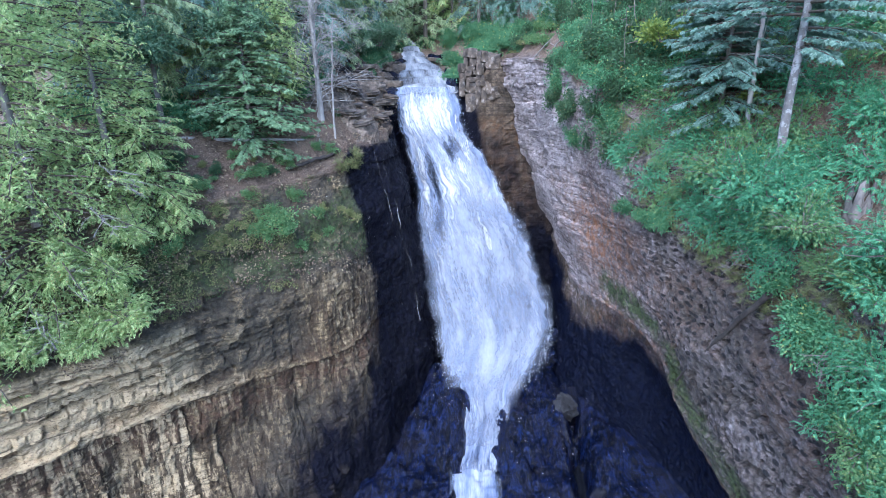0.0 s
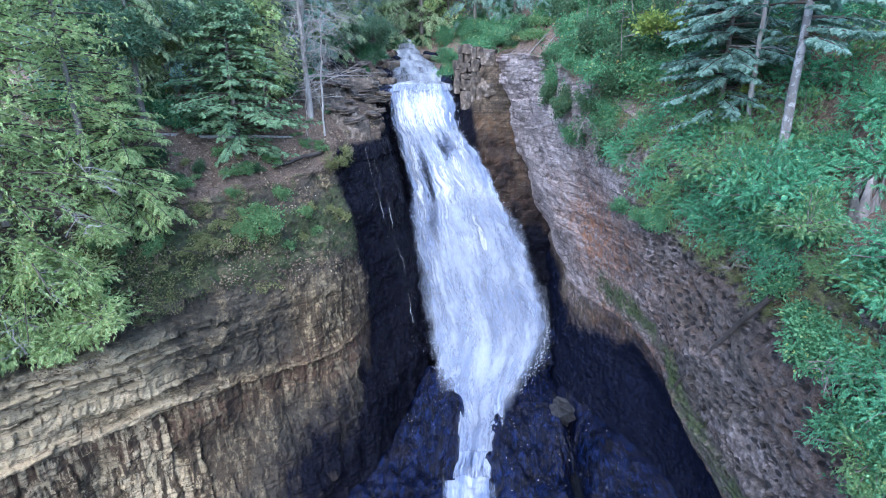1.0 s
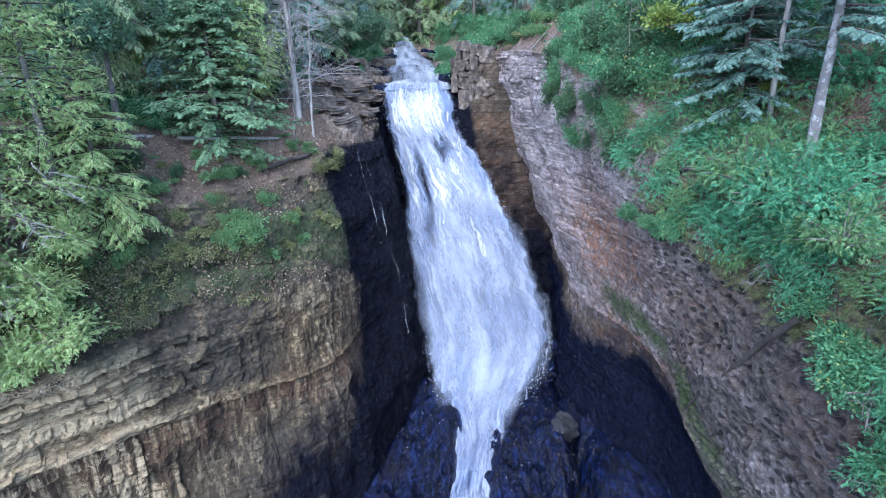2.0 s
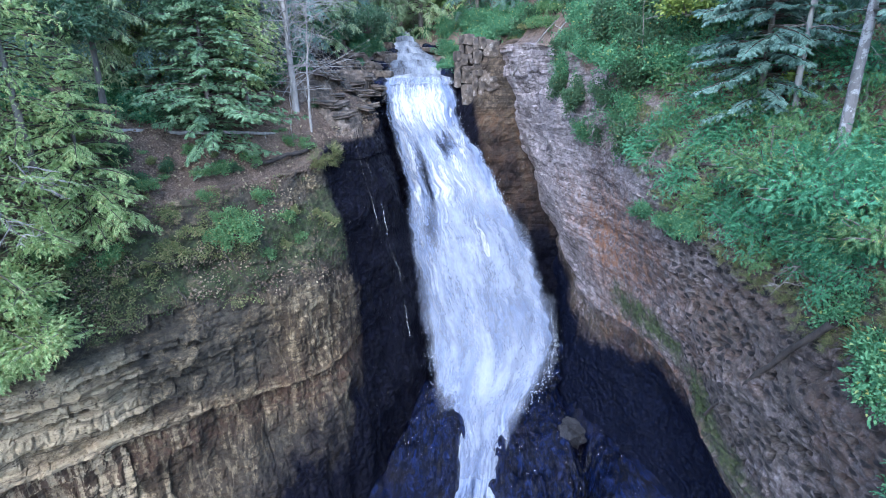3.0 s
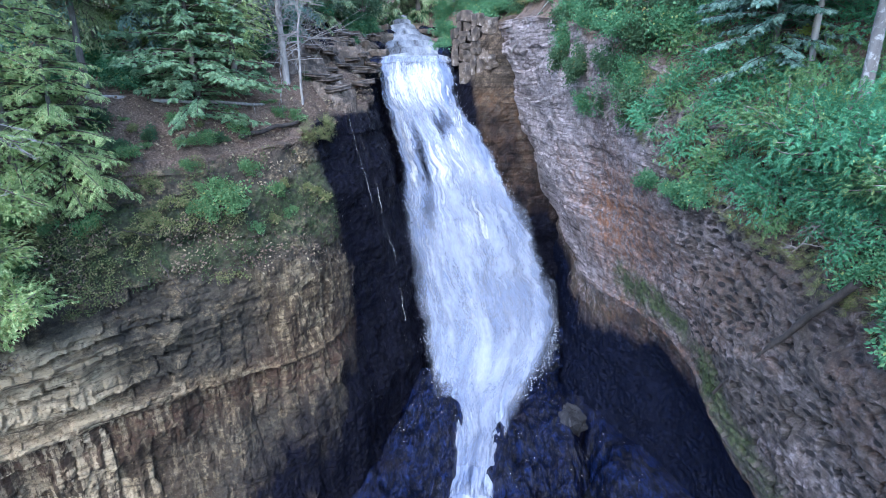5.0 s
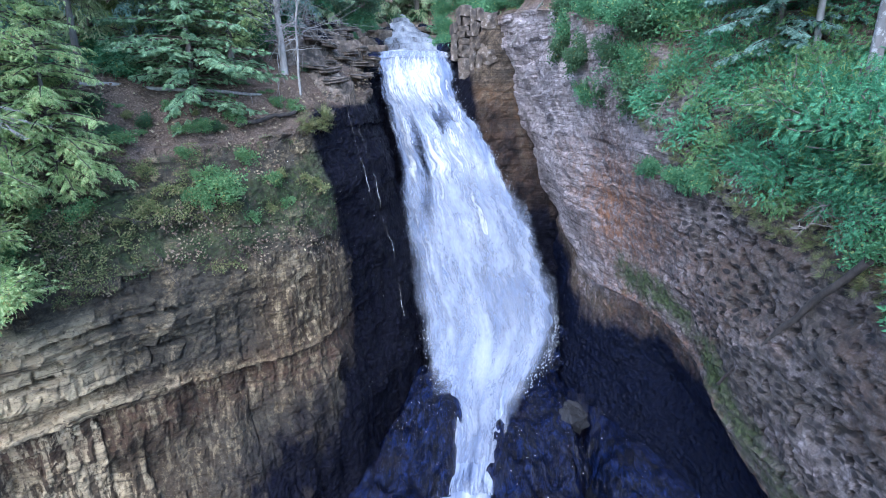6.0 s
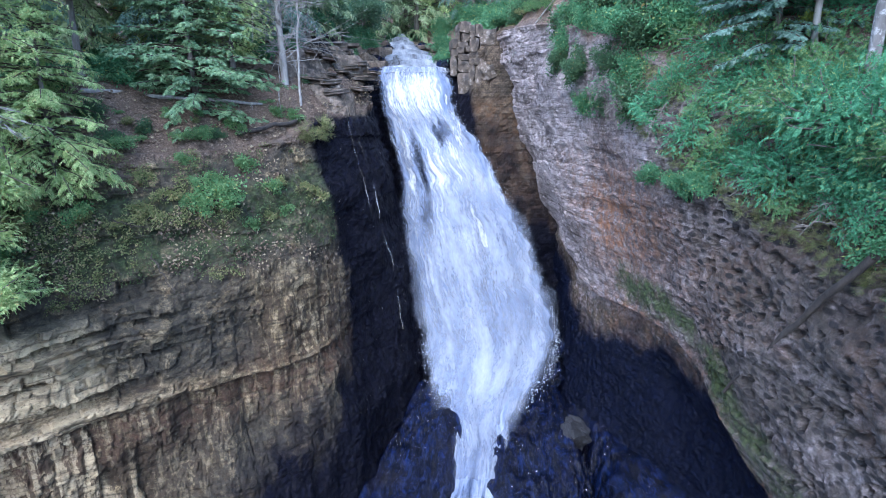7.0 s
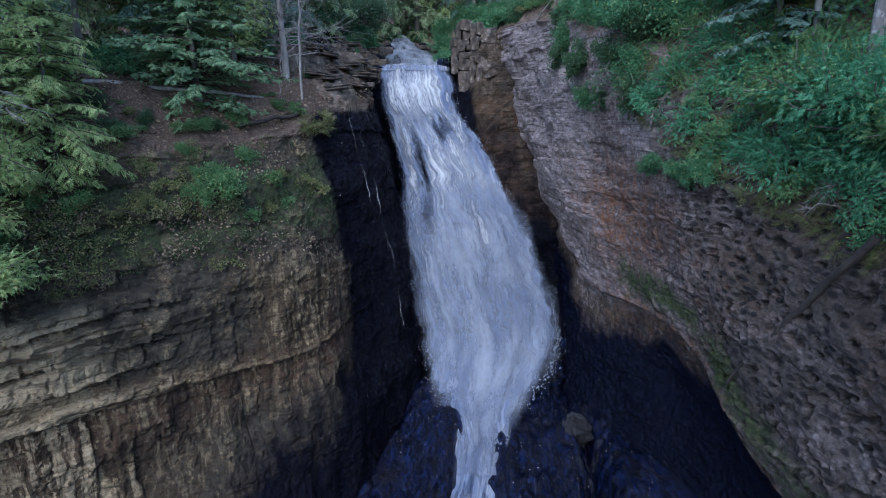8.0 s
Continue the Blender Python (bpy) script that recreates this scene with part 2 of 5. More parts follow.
    n.set(Base_Color=(0.006, 0.007, 0.010), Roughness=0.12, IOR=1.33)
    a = n.noise(5, 4, 0.6, n.stretch(1.8, 0.5, 1))
    n.bump(a, 0.6, 0.12)
    return n.m


litter = soil_material()
wet_rock = wet_rock_material()
bark = bark_material("grey_bark", (0.05, 0.042, 0.036), (0.20, 0.18, 0.16))
bark_pale = bark_material("pale_bark", (0.07, 0.062, 0.058), (0.15, 0.138, 0.134), (0.25, 0.24, 0.238))
deadwood = bark_material("dead_wood", (0.12, 0.108, 0.10), (0.34, 0.32, 0.30))
stump_wood = bark_material("weathered_stump", (0.05, 0.042, 0.038), (0.17, 0.15, 0.14))
darkwood = bark_material("dark_wet_wood", (0.010, 0.008, 0.007), (0.055, 0.043, 0.036))
cedar_leaf = leaf_material("cedar_foliage", (0.0, (0.150, 0.240, 0.085)), (0.5, (0.340, 0.480, 0.180)), (0.94, (0.62, 0.68, 0.34)), (1.0, (0.50, 0.27, 0.10)), glow=0.55)
cedar_blue = leaf_material("cool_cedar_foliage", (0.0, (0.045, 0.150, 0.072)), (0.6, (0.090, 0.290, 0.150)), (0.96, (0.17, 0.40, 0.21)), (1.0, (0.45, 0.42, 0.12)))
fir_leaf = leaf_material("fir_needles", (0.0, (0.125, 0.185, 0.090)), (0.6, (0.245, 0.330, 0.165)), (1.0, (0.40, 0.46, 0.255)))
shrub_dark = leaf_material("dark_shrub_leaves", (0.0, (0.030, 0.070, 0.030)), (0.6, (0.058, 0.125, 0.060)), (0.97, (0.10, 0.17, 0.075)), (1.0, (0.30, 0.20, 0.07)))
fir_green = leaf_material("young_fir_needles", (0.0, (0.080, 0.150, 0.076)), (0.6, (0.165, 0.275, 0.142)), (1.0, (0.28, 0.39, 0.210)))
fir_blue = leaf_material("blue_fir_needles", (0.0, (0.075, 0.145, 0.115)), (0.6, (0.155, 0.260, 0.205)), (1.0, (0.27, 0.37, 0.305)))
shrub_leaf = leaf_material("shrub_leaves", (0.0, (0.044, 0.130, 0.058)), (0.6, (0.092, 0.245, 0.115)), (0.96, (0.18, 0.34, 0.16)), (1.0, (0.45, 0.43, 0.12)))
alder_leaf = leaf_material("alder_leaves", (0.0, (0.059, 0.119, 0.065)), (0.6, (0.119, 0.216, 0.124)), (1.0, (0.216, 0.313, 0.184)))
yellow_leaf = leaf_material("yellow_leaves", (0.0, (0.10, 0.17, 0.035)), (1.0, (0.26, 0.30, 0.06)))
grass_leaf = leaf_material("grass_blades", (0.0, (0.090, 0.112, 0.038)), (0.6, (0.180, 0.203, 0.075)), (1.0, (0.330, 0.270, 0.135)))
foam = white_water_material("falling_water", 0.60, (0.080, 0.105, 0.180), (0.150, 0.178, 0.250), (0.280, 0.297, 0.340))
running = white_water_material("running_water", 0.60, (0.040, 0.040, 0.045), (0.165, 0.178, 0.205), (0.320, 0.327, 0.345), 2.4)
veil = white_water_material("water_veil", 0.75, (0.230, 0.250, 0.300), (0.330, 0.342, 0.370), (0.460, 0.464, 0.475), 6.5, 0.20, 0.44)
mist = white_water_material("blown_spray", 0.60, (0.150, 0.180, 0.262), (0.195, 0.222, 0.292), (0.250, 0.272, 0.325), 2.0, 0.08, 0.62, 0.92, 0.5, 0.3)
pool = pool_material()
drop_white = Nodes("water_drops").set(Base_Color=(0.36, 0.375, 0.42), Roughness=0.3).m

# ---- the gorge: plan of its three walls ----
def along(rows, k):
    """Rows along a wall, smoothed to k rows (Catmull-Rom)."""
    R = np.array(rows, float)
    s = np.concatenate([[0], np.cumsum(np.linalg.norm(np.diff(R[:, :2], axis=0), axis=1))])
    u = np.linspace(0, s[-1], k)
    i = np.clip(np.searchsorted(s, u, side="right") - 1, 0, len(R) - 2)
    t = ((u - s[i]) / (s[i + 1] - s[i]))[:, None]
    m = np.gradient(R, s, axis=0)
    h = (s[i + 1] - s[i])[:, None]
    return (2 * t ** 3 - 3 * t ** 2 + 1) * R[i] + (t ** 3 - 2 * t ** 2 + t) * h * m[i] + (-2 * t ** 3 + 3 * t ** 2) * R[i + 1] + (t ** 3 - t ** 2) * h * m[i + 1]


# x, y, height of the ledge's edge, height of the rim; then how far the face stands out at each level
LEFT = [
    (-24, -6, 4.05, 9.4, -0.4, -0.4, -0.3, -0.2, 0.05, 0.0, 0.35, 0.1, -0.3, -0.8),
    (-11.2, 8.9, 4.05, 9.3, -0.4, -0.4, -0.3, -0.2, 0.05, 0.0, 0.35, 0.1, -0.3, -0.8),
    (-7.83, 12.0, 4.1, 9.6, -0.4, -0.4, -0.3, -0.2, 0.05, 0.0, 0.35, 0.0, -0.4, -0.9),
    (-6.17, 13.5, 4.05, 9.6, 0.9, 0.5, -0.15, -0.15, 0.05, 0.0, 0.20, -0.1, -0.6, -1.2),
    (-4.28, 15.0, 4.05, 9.6, 1.5, 0.95, 0.0, -0.12, 0.12, 0.05, 0.05, -0.1, -0.55, -1.25),
    (-2.85, 16.6, 4.05, 9.8, 1.1, 0.75, 0.15, -0.1, 0.05, 0.0, 0.0, -0.25, -0.75, -1.2),
    (-2.25, 18.2, 4.2, 10.3, 0.8, 0.6, 0.2, -0.05, 0.05, 0.0, -0.1, -0.3, -0.5, -0.85),
    (-1.4, 19.6, 4.4, 10.5, 0.7, 0.5, 0.2, 0.05, 0.05, -0.05, -0.1, -0.4, -0.7, -1.0),
    (-0.9, 21.4, 4.6, 10.7, 0.9, 0.6, 0.3, 0.1, 0.1, -0.1, -0.3, -0.6, -0.9, -1.15),
    (-0.9, 23.5, 4.6, 11.3, 0.9, 0.6, 0.3, 0.1, 0.1, -0.2, -0.5, -0.9, -1.2, -1.5),
]
BACK = [
    (-2.3, 22.6, 4, 11.0, 0.4, 0.3, 0.2, 0.0, 0.0, 0.0, 0.0, 0.0, 0.0, -0.2),
    (-1.6, 24.1, 4, 11.4, 0.4, 0.3, 0.2, 0.0, 0.0, 0.0, 0.0, 0.0, 0.0, -0.2),
    (0.0, 24.6, 4, 11.6, 0.9, 0.8, 0.7, 0.5, 0.5, 0.3, 0.3, 0.2, 0.1, 0.0),
    (1.2, 24.6, 4, 12.2, 0.9, 0.8, 0.7, 0.5, 0.5, 0.4, 0.4, 0.4, 0.2, 0.0),
    (2.6, 24.6, 4, 13.4, 0.6, 0.5, 0.4, 0.4, 0.4, 0.5, 0.6, 0.6, 0.4, 0.4),
    (4.4, 24.3, 4, 13.4, 0.3, 0.3, 0.2, 0.3, 0.3, 0.5, 0.7, 0.7, 0.6, 0.5),
    (6.2, 23.2, 4, 13.2, 0.0, 0.0, 0.0, 0.0, 0.0, 0.0, 0.0, 0.0, 0.0, 0.0),
]
RIGHT = [
    (4.5, 24.6, 6.6, 13.3, -0.8, -0.8, -0.6, -0.3, 0.0, 0.6, 0.95, 1.5, 1.95, 2.1),
    (4.85, 22.7, 6.1, 13.3, -0.3, -0.3, -0.3, -0.25, 0.0, 0.5, 0.75, 1.25, 1.6, 1.75),
    (5.25, 20.0, 4.8, 13.0, 0.1, 0.0, -0.15, -0.22, 0.0, 0.4, 0.7, 1.1, 1.35, 1.4),
    (5.9, 17.0, 5.0, 12.2, -0.4, -0.5, -0.5, -0.32, 0.0, 0.3, 0.5, 0.9, 1.2, 1.1),
    (6.3, 15.2, 5.0, 11.4, -0.7, -0.8, -0.8, -0.4, 0.0, 0.3, 0.5, 0.95, 1.15, 0.9),
    (6.55, 13.5, 4.35, 10.6, -0.9, -1.0, -0.9, -0.4, 0.0, 0.25, 0.35, 0.55, 0.7, 0.5),
    (6.8, 11.9, 3.5, 10.0, -0.9, -1.0, -0.9, -0.4, 0.0, 0.2, 0.3, 0.4, 0.4, 0.2),
    (7.3, 9.0, 2.6, 9.4, -2.0, -2.0, -1.4, -0.5, 0.0, 0.3, 0.45, 0.6, 0.5, 0.2),
    (8.4, 4.0, 2.4, 9.4, -1.5, -1.5, -1.2, -0.5, 0.0, 0.3, 0.45, 0.6, 0.5, 0.2),
    (20, -9, 2.4, 9.4, -1.0, -1.0, -0.8, -0.3, 0.0, 0.3, 0.45, 0.6, 0.5, 0.2),
]


def sideways(P):
    T = np.gradient(P, axis=0)
    T /= np.linalg.norm(T, axis=1)[:, None]
    return np.stack([T[:, 1], -T[:, 0]], -1)


# the rim of the gorge as one line, from far downstream round the falls and back
def rim_line(rows, i0, i1):
    A = along(rows, 160)
    n = sideways(A[:, :2])
    keep = slice(int(160 * i0), int(160 * i1))
    return np.concatenate([A[keep, :2] + n[keep] * A[keep, -1:], A[keep, 3:4]], 1)


RIM = np.concatenate([rim_line(LEFT, 0, 0.97), rim_line(BACK, 0.25, 0.72), rim_line(RIGHT, 0.03, 1.0)])
RIM_BACK = np.concatenate([A[:, :2] - sideways(A[:, :2]) * 3.2 for A in (along(LEFT, 80)[:74], along(BACK, 80)[22:60], along(RIGHT, 80)[4:])])
GORGE = np.concatenate([RIM_BACK, [(45, -60), (0, -110), (-45, -60)]])


def inside(P, poly):
    x, y = P[:, 0], P[:, 1]
    c = np.zeros(len(P), bool)
    for (x0, y0), (x1, y1) in zip(poly, np.roll(poly, -1, 0)):
        hitx = ((y0 > y) != (y1 > y)) & (x < (x1 - x0) * (y - y0) / (y1 - y0 + 1e-12) + x0)
        c ^= hitx
    return c


def stream_x(y):
    return -0.75 - 0.12 * (np.asarray(y) - 24.5) + 0.12 * np.sin((np.asarray(y) - 24.5) * 0.5)


def stream_z(y):
    s = (np.asarray(y, float) - 24.3) / 1.25
    return 11.85 + 0.31 * (np.floor(s) + smooth(s - np.floor(s), 0.5, 1.0))


def ground_z(P):
    """Height of the forest floor outside the gorge."""
    P = np.asarray(P, float)
    z = np.zeros(len(P))
    for a in range(0, len(P), 4000):
        Q = P[a:a + 4000, :2]
        D = np.linalg.norm(Q[:, None] - RIM[None, ::2, :2], axis=2)
        w = 1 / (D + 0.15) ** 4
        d = D.min(1)
        top = (w * RIM[None, ::2, 2]).sum(1) / w.sum(1)
        right = smooth(Q[:, 0], 0.5, 2.5)
        left_rise = 0.85 * np.minimum(d, 1.9) + 0.10 * np.minimum(np.maximum(d - 1.9, 0), 60)
        right_rise = 1.15 * np.minimum(d, 3.5) + 0.35 * np.minimum(np.maximum(d - 4, 0), 12)
        zz = top + left_rise * (1 - right) + right_rise * right
        up = smooth(Q[:, 1], 23.0, 25.5)
        zz = zz + up * 0.28 * np.clip(Q[:, 1] - 25, 0, 30) * (1 - right)
        bank = stream_z(Q[:, 1]) - 0.35 + 0.75 * np.maximum(np.abs(Q[:, 0] - stream_x(Q[:, 1])) - 1.35, 0)
        near = smooth(Q[:, 1], 22.8, 24.3) * (np.abs(Q[:, 0] - stream_x(Q[:, 1])) < 7)
        zz = np.where(near > 0, zz * (1 - near) + np.minimum(zz, bank) * near, zz)
        z[a:a + 4000] = zz
    P3 = np.concatenate([P[:, :2], np.zeros((len(P), 1))], 1)
    return z + 0.16 * fbm(P3 * 0.7, 4, 5) + 0.05 * fbm(P3 * 3.1, 2, 9)


WALLS = {}


def on_wall(name, x, y, z, out=0.0):
    """The place on a wall's face nearest to x, y, z, brought forward by out."""
    P, n = WALLS[name]
    D = ((P - [x, y, z]) ** 2).sum(-1)
    i, j = np.unravel_index(D.argmin(), D.shape)
    return Vector((P[i, j, 0] + n[i, 0] * out, P[i, j, 1] + n[i, 1] * out, P[i, j, 2]))


def build_wall(name, rows, material, label, du, dv, beds, seed, masks):
    A = along(rows, int(sum(math.dist(a[:2], b[:2]) for a, b in zip(rows, rows[1:])) / du))
    n = sideways(A[:, :2])
    ze, zt = A[:, 2], A[:, 3]
    lev = np.stack([ze * 0 - 2.2, ze * 0 + 0.3, 0.3 + (ze - 0.3) * 0.55, ze - 0.16, ze + 0.02, ze + 1.5, ze + (zt - ze) * 0.34, ze + (zt - ze) * 0.6, ze + (zt - ze) * 0.82, zt], 1)
    off = A[:, 4:]
    # evenly spaced rows up the face
    zz = np.concatenate([np.linspace(a, b, max(2, int((b - a) / dv)), endpoint=False) for a, b in zip(lev.mean(0)[:-1], lev.mean(0)[1:])] + [[lev.mean(0)[-1]]])
    k = np.interp(zz, lev.mean(0), np.arange(10))
    i = np.clip(k.astype(int), 0, 8)
    f = k - i
    Z = lev[:, i] * (1 - f) + lev[:, i + 1] * f
    O = off[:, i] * (1 - f) + off[:, i + 1] * f
    P = np.stack([A[:, None, 0] + n[:, None, 0] * O, A[:, None, 1] + n[:, None, 1] * O, Z], -1)
    flat = P.reshape(-1, 3)
    rel = ((Z - ze[:, None]) / (zt - ze)[:, None]).ravel()
    d, tone = beds(flat, rel, seed)
    d = d.reshape(Z.shape)
    # the last metre of the face goes over into the rim
    P[..., 0] += n[:, None, 0] * d
    P[..., 1] += n[:, None, 1] * d
    # the rim runs back over the rock, on the forest floor
    caps = []
    for b in np.linspace(0.15, 3.6, 16):
        Q = np.stack([P[:, -1, 0] - n[:, 0] * b, P[:, -1, 1] - n[:, 1] * b], 1)
        g = ground_z(Q) + 0.05 - 0.5 * smooth(b, 2.9, 3.6)
        w = smooth(b, 0.0, 0.7)
        caps.append(np.stack([Q[:, 0], Q[:, 1], P[:, -1, 2] * (1 - w) + g * w], 1))
    P = np.concatenate([P, np.stack(caps, 1)], 1)
    WALLS[name] = (P[:, :len(zz)].copy(), n)
    V = P.reshape(-1, 3)
    me = mesh_of(name, V, grid_faces(*P.shape[:2]), material, False)
    mask(me, "tone", np.concatenate([tone.reshape(Z.shape), np.full((len(A), 16), 0.5)], 1))
    relf = ((P[..., 2] - ze[:, None]) / (zt - ze)[:, None]).ravel()
    for key, val in masks(V, relf).items():
        mask(me, key, val)
    ob = new(name, me)
    return tagged(ob, label, "rock cliff", kind="structure")


def courses(s, z, height, wide, seed):
    """Beds of uneven height, parted by joints: for each place the block's own random number, and another."""
    zz = z / height + 0.9 * vnoise(np.stack([z * 0.9 / height, z * 0, z * 0], 1), seed) * 0.8
    bed = np.floor(zz).astype(np.int64)
    w = wide * (0.5 + 1.3 * lattice(bed, bed * 0 + 3, bed * 0, seed))
    ss = s / w + 9 * lattice(bed, bed * 0 + 5, bed * 0, seed)
    k = np.floor(ss).astype(np.int64)
    edge = np.minimum(ss - k, 1 - (ss - k)) * w
    return lattice(bed, k, bed * 0, seed + 1), lattice(bed, k * 0, bed * 0 + 2, seed + 2), edge


def columns(s, z, wide, tall, seed):
    """Upright jointed blocks: a random number for each block and each column, and the distance to the joint."""
    ss = s / wide + 0.7 * vnoise(np.stack([s * 0.8 / wide, s * 0, s * 0], 1), seed)
    k = np.floor(ss).astype(np.int64)
    h = tall * (0.5 + 1.1 * lattice(k, k * 0 + 3, k * 0, seed))
    zz = z / h + 9 * lattice(k, k * 0 + 5, k * 0, seed)
    b = np.floor(zz).astype(np.int64)
    return lattice(k, b, k * 0, seed + 1), lattice(k, k * 0, k * 0 + 2, seed + 2), np.minimum(np.minimum(ss - k, 1 - (ss - k)) * wide, np.minimum(zz - b, 1 - (zz - b)) * h)


def beds_left(p, rel, seed):
    s = p[:, 0] * 0.74 + p[:, 1] * 0.67 + 0.15 * fbm(p * 0.9, 3, seed)
    z = p[:, 2] + 0.16 * fbm(p * [0.45, 0.45, 0.3], 3, seed + 2) + 0.03 * fbm(p * 2.5, 2, seed)
    r1, b1, e1 = courses(s, z, 0.21, 0.55, seed)
    r2, b2, e2 = courses(s, z, 0.75, 0.9, seed + 30)
    thin = smooth(rel, 0.0, 0.03) * (1 - smooth(rel, 0.75, 1.0) * 0.6) * (1 - 0.85 * smooth(p[:, 0] + 0.3 * fbm(p * 0.8, 2, 7), -6.2, -5.2))
    d = thin * (0.36 * (b1 - 0.5) + 0.18 * (r1 - 0.5)) + (1 - thin) * (0.16 * (r2 - 0.5) + 0.10 * (b2 - 0.5))
    c1, c2, ce = columns(s + 0.05 * fbm(p * 2.0, 2, seed + 50), p[:, 2], 0.40, 1.3, seed + 40)
    upright = 1 - smooth(rel, -0.02, 0.02)
    pillars = smooth(p[:, 0] + 0.5 * fbm(p * 0.7, 2, 13), -5.4, -4.6) * smooth(rel, 0.0, 0.03) * (1 - smooth(rel + 0.05 * fbm(p * 0.8, 2, 19), 0.24, 0.36))
    jointed = np.maximum(upright, 0.75 * pillars)
    flutes = jointed * (0.11 * (c1 - 0.5) + 0.12 * (c2 - 0.5) - 0.05 * (1 - smooth(ce, 0.0, 0.05)) + 0.04 * fbm(np.stack([s * 3.0, p[:, 2] * 0.4, s * 0], 1), 4, seed + 8))
    rough = 0.07 * fbm(p * 3.0, 4, seed + 2) + 0.028 * fbm(p * 13, 2, seed + 9) - thin * 0.07 * (1 - smooth(e1, 0.0, 0.04))
    hollow = -0.45 * np.exp(-(((p[:, 0] + 5.3) / 0.45) ** 2) - ((p[:, 2] - 7.75) / 0.22) ** 2)
    tone = np.clip(0.5 + 0.7 * (1 - smooth(p[:, 0] + 0.4 * fbm(p * 1.1, 3, 77), -7.5, -6.8)) * (1 - smooth(rel, 0.35, 0.5)) + thin * (0.9 * (r1 - 0.5) + 0.5 * (b1 - 0.5)) + (1 - thin) * (1 - jointed) * 0.7 * (r2 - 0.5) + jointed * (-0.24 * smooth(p[:, 0], -8.6, -7.0) + 0.75 * (c1 - 0.5) + 0.45 * (c2 - 0.5) - 0.5 * (1 - smooth(ce, 0.0, 0.04))), 0, 1)
    return d * (1 - 0.6 * jointed) + flutes + rough + hollow + 0.22 * fbm(p * 0.6, 3, seed + 1), tone


def beds_back(p, rel, seed):
    r, b, e = courses(p[:, 0] + p[:, 1], p[:, 2] + 0.1 * fbm(p * 0.6, 2, seed), 0.4, 0.6, seed)
    return 0.03 * (r - 0.5) + 0.03 * (b - 0.5) + 0.26 * fbm(p * 0.9, 5, seed + 4) + 0.05 * fbm(p * 5, 3, seed), np.clip(0.5 + 0.4 * fbm(p * [1.6, 1.6, 0.8], 4, seed + 6), 0, 1)


def beds_right(p, rel, seed):
    low = smooth(-p[:, 1] + 0.5 * fbm(p * 0.5, 2, 4), -15.5, -12.5)
    n1 = fbm(p * [5.4, 5.4, 6.4], 2, seed + 2)
    pits = smooth(n1, 0.30, 0.5)
    s = p[:, 1] - 0.25 * p[:, 2]
    r, b, e = courses(s, p[:, 2] + 0.35 * (p[:, 1] - 15) * 0.25 + 0.2 * fbm(p * 0.6, 3, seed), 0.55, 1.6, seed)
    up = smooth(rel, 0.0, 0.05)
    d = 0.17 * fbm(p * [0.5, 0.5, 0.7], 2, seed) + 0.03 * fbm(p * 2.0, 2, seed + 5) + up * (0.08 * (r - 0.5) + 0.06 * (b - 0.5)) + 0.035 * fbm(p * [2.6, 2.6, 4.5], 4, seed + 7) + 0.022 * fbm(p * 14, 2, seed + 9)
    return d - (0.02 + 0.12 * low) * pits * up, np.clip(0.5 + 0.3 * (r - 0.5) + 0.25 * n1 - 1.0 * low * pits + 0.4 * np.exp(-((p[:, 1] - 15.7) / 0.9) ** 2 - ((p[:, 2] - 10.0) / 0.7) ** 2) + 0.45 * smooth(p[:, 1] + 0.8 * fbm(p * 0.5, 3, 8), 16.5, 19.5) - 0.22 * low, 0, 1)


def masks_left(V, rel):
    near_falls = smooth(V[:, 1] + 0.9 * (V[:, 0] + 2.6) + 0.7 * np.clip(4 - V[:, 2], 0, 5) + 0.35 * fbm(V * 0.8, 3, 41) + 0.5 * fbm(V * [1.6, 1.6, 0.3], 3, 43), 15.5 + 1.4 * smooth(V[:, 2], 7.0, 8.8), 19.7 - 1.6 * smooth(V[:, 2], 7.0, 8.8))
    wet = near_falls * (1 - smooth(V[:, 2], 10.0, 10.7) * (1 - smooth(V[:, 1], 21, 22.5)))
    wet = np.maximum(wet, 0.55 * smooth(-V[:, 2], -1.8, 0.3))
    # Low wall towards the falls: wet stone, with its shade painted in too.
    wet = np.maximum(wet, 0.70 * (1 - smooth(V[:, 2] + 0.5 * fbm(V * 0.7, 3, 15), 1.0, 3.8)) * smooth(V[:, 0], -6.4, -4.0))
    drip = (1 - smooth(rel, -0.02, 0.02)) * 0.9 + smooth(rel, 0.0, 0.04) * (1 - smooth(rel, 0.45, 0.62)) * smooth(V[:, 0], -5.2, -4.2) * 0.85
    lichen_shade = smooth(rel + 0.06 * fbm(V * 0.7, 3, 17), 0.34, 0.50) * (1 - smooth(rel, 1.0, 1.1)) * 0.95
    lichen_shade = np.maximum(lichen_shade, smooth(V[:, 0] + 0.4 * fbm(V * 0.9, 3, 78), -7.1, -6.4) * (1 - smooth(V[:, 0], -4.8, -4.0)) * smooth(rel, 0.02, 0.1) * (1 - smooth(rel, 0.9, 1.0)) * 0.9)
    # Darkens the foot of the wall for its shade, through the lichen mask.
    lichen_shade = np.maximum(lichen_shade, 0.85 * (1 - smooth(V[:, 2] + 0.5 * fbm(V * 0.8, 3, 9), 2.2, 4.4)) * smooth(V[:, 0] + 0.6 * fbm(V * [0.9, 0.9, 0.3], 3, 10), -7.4, -4.6))
    moss = smooth(rel, 0.42, 0.6) * (1 - smooth(rel, 0.82, 0.95)) * 0.48 * (1 - smooth(V[:, 0], -2.6, -2.2)) + 0.14
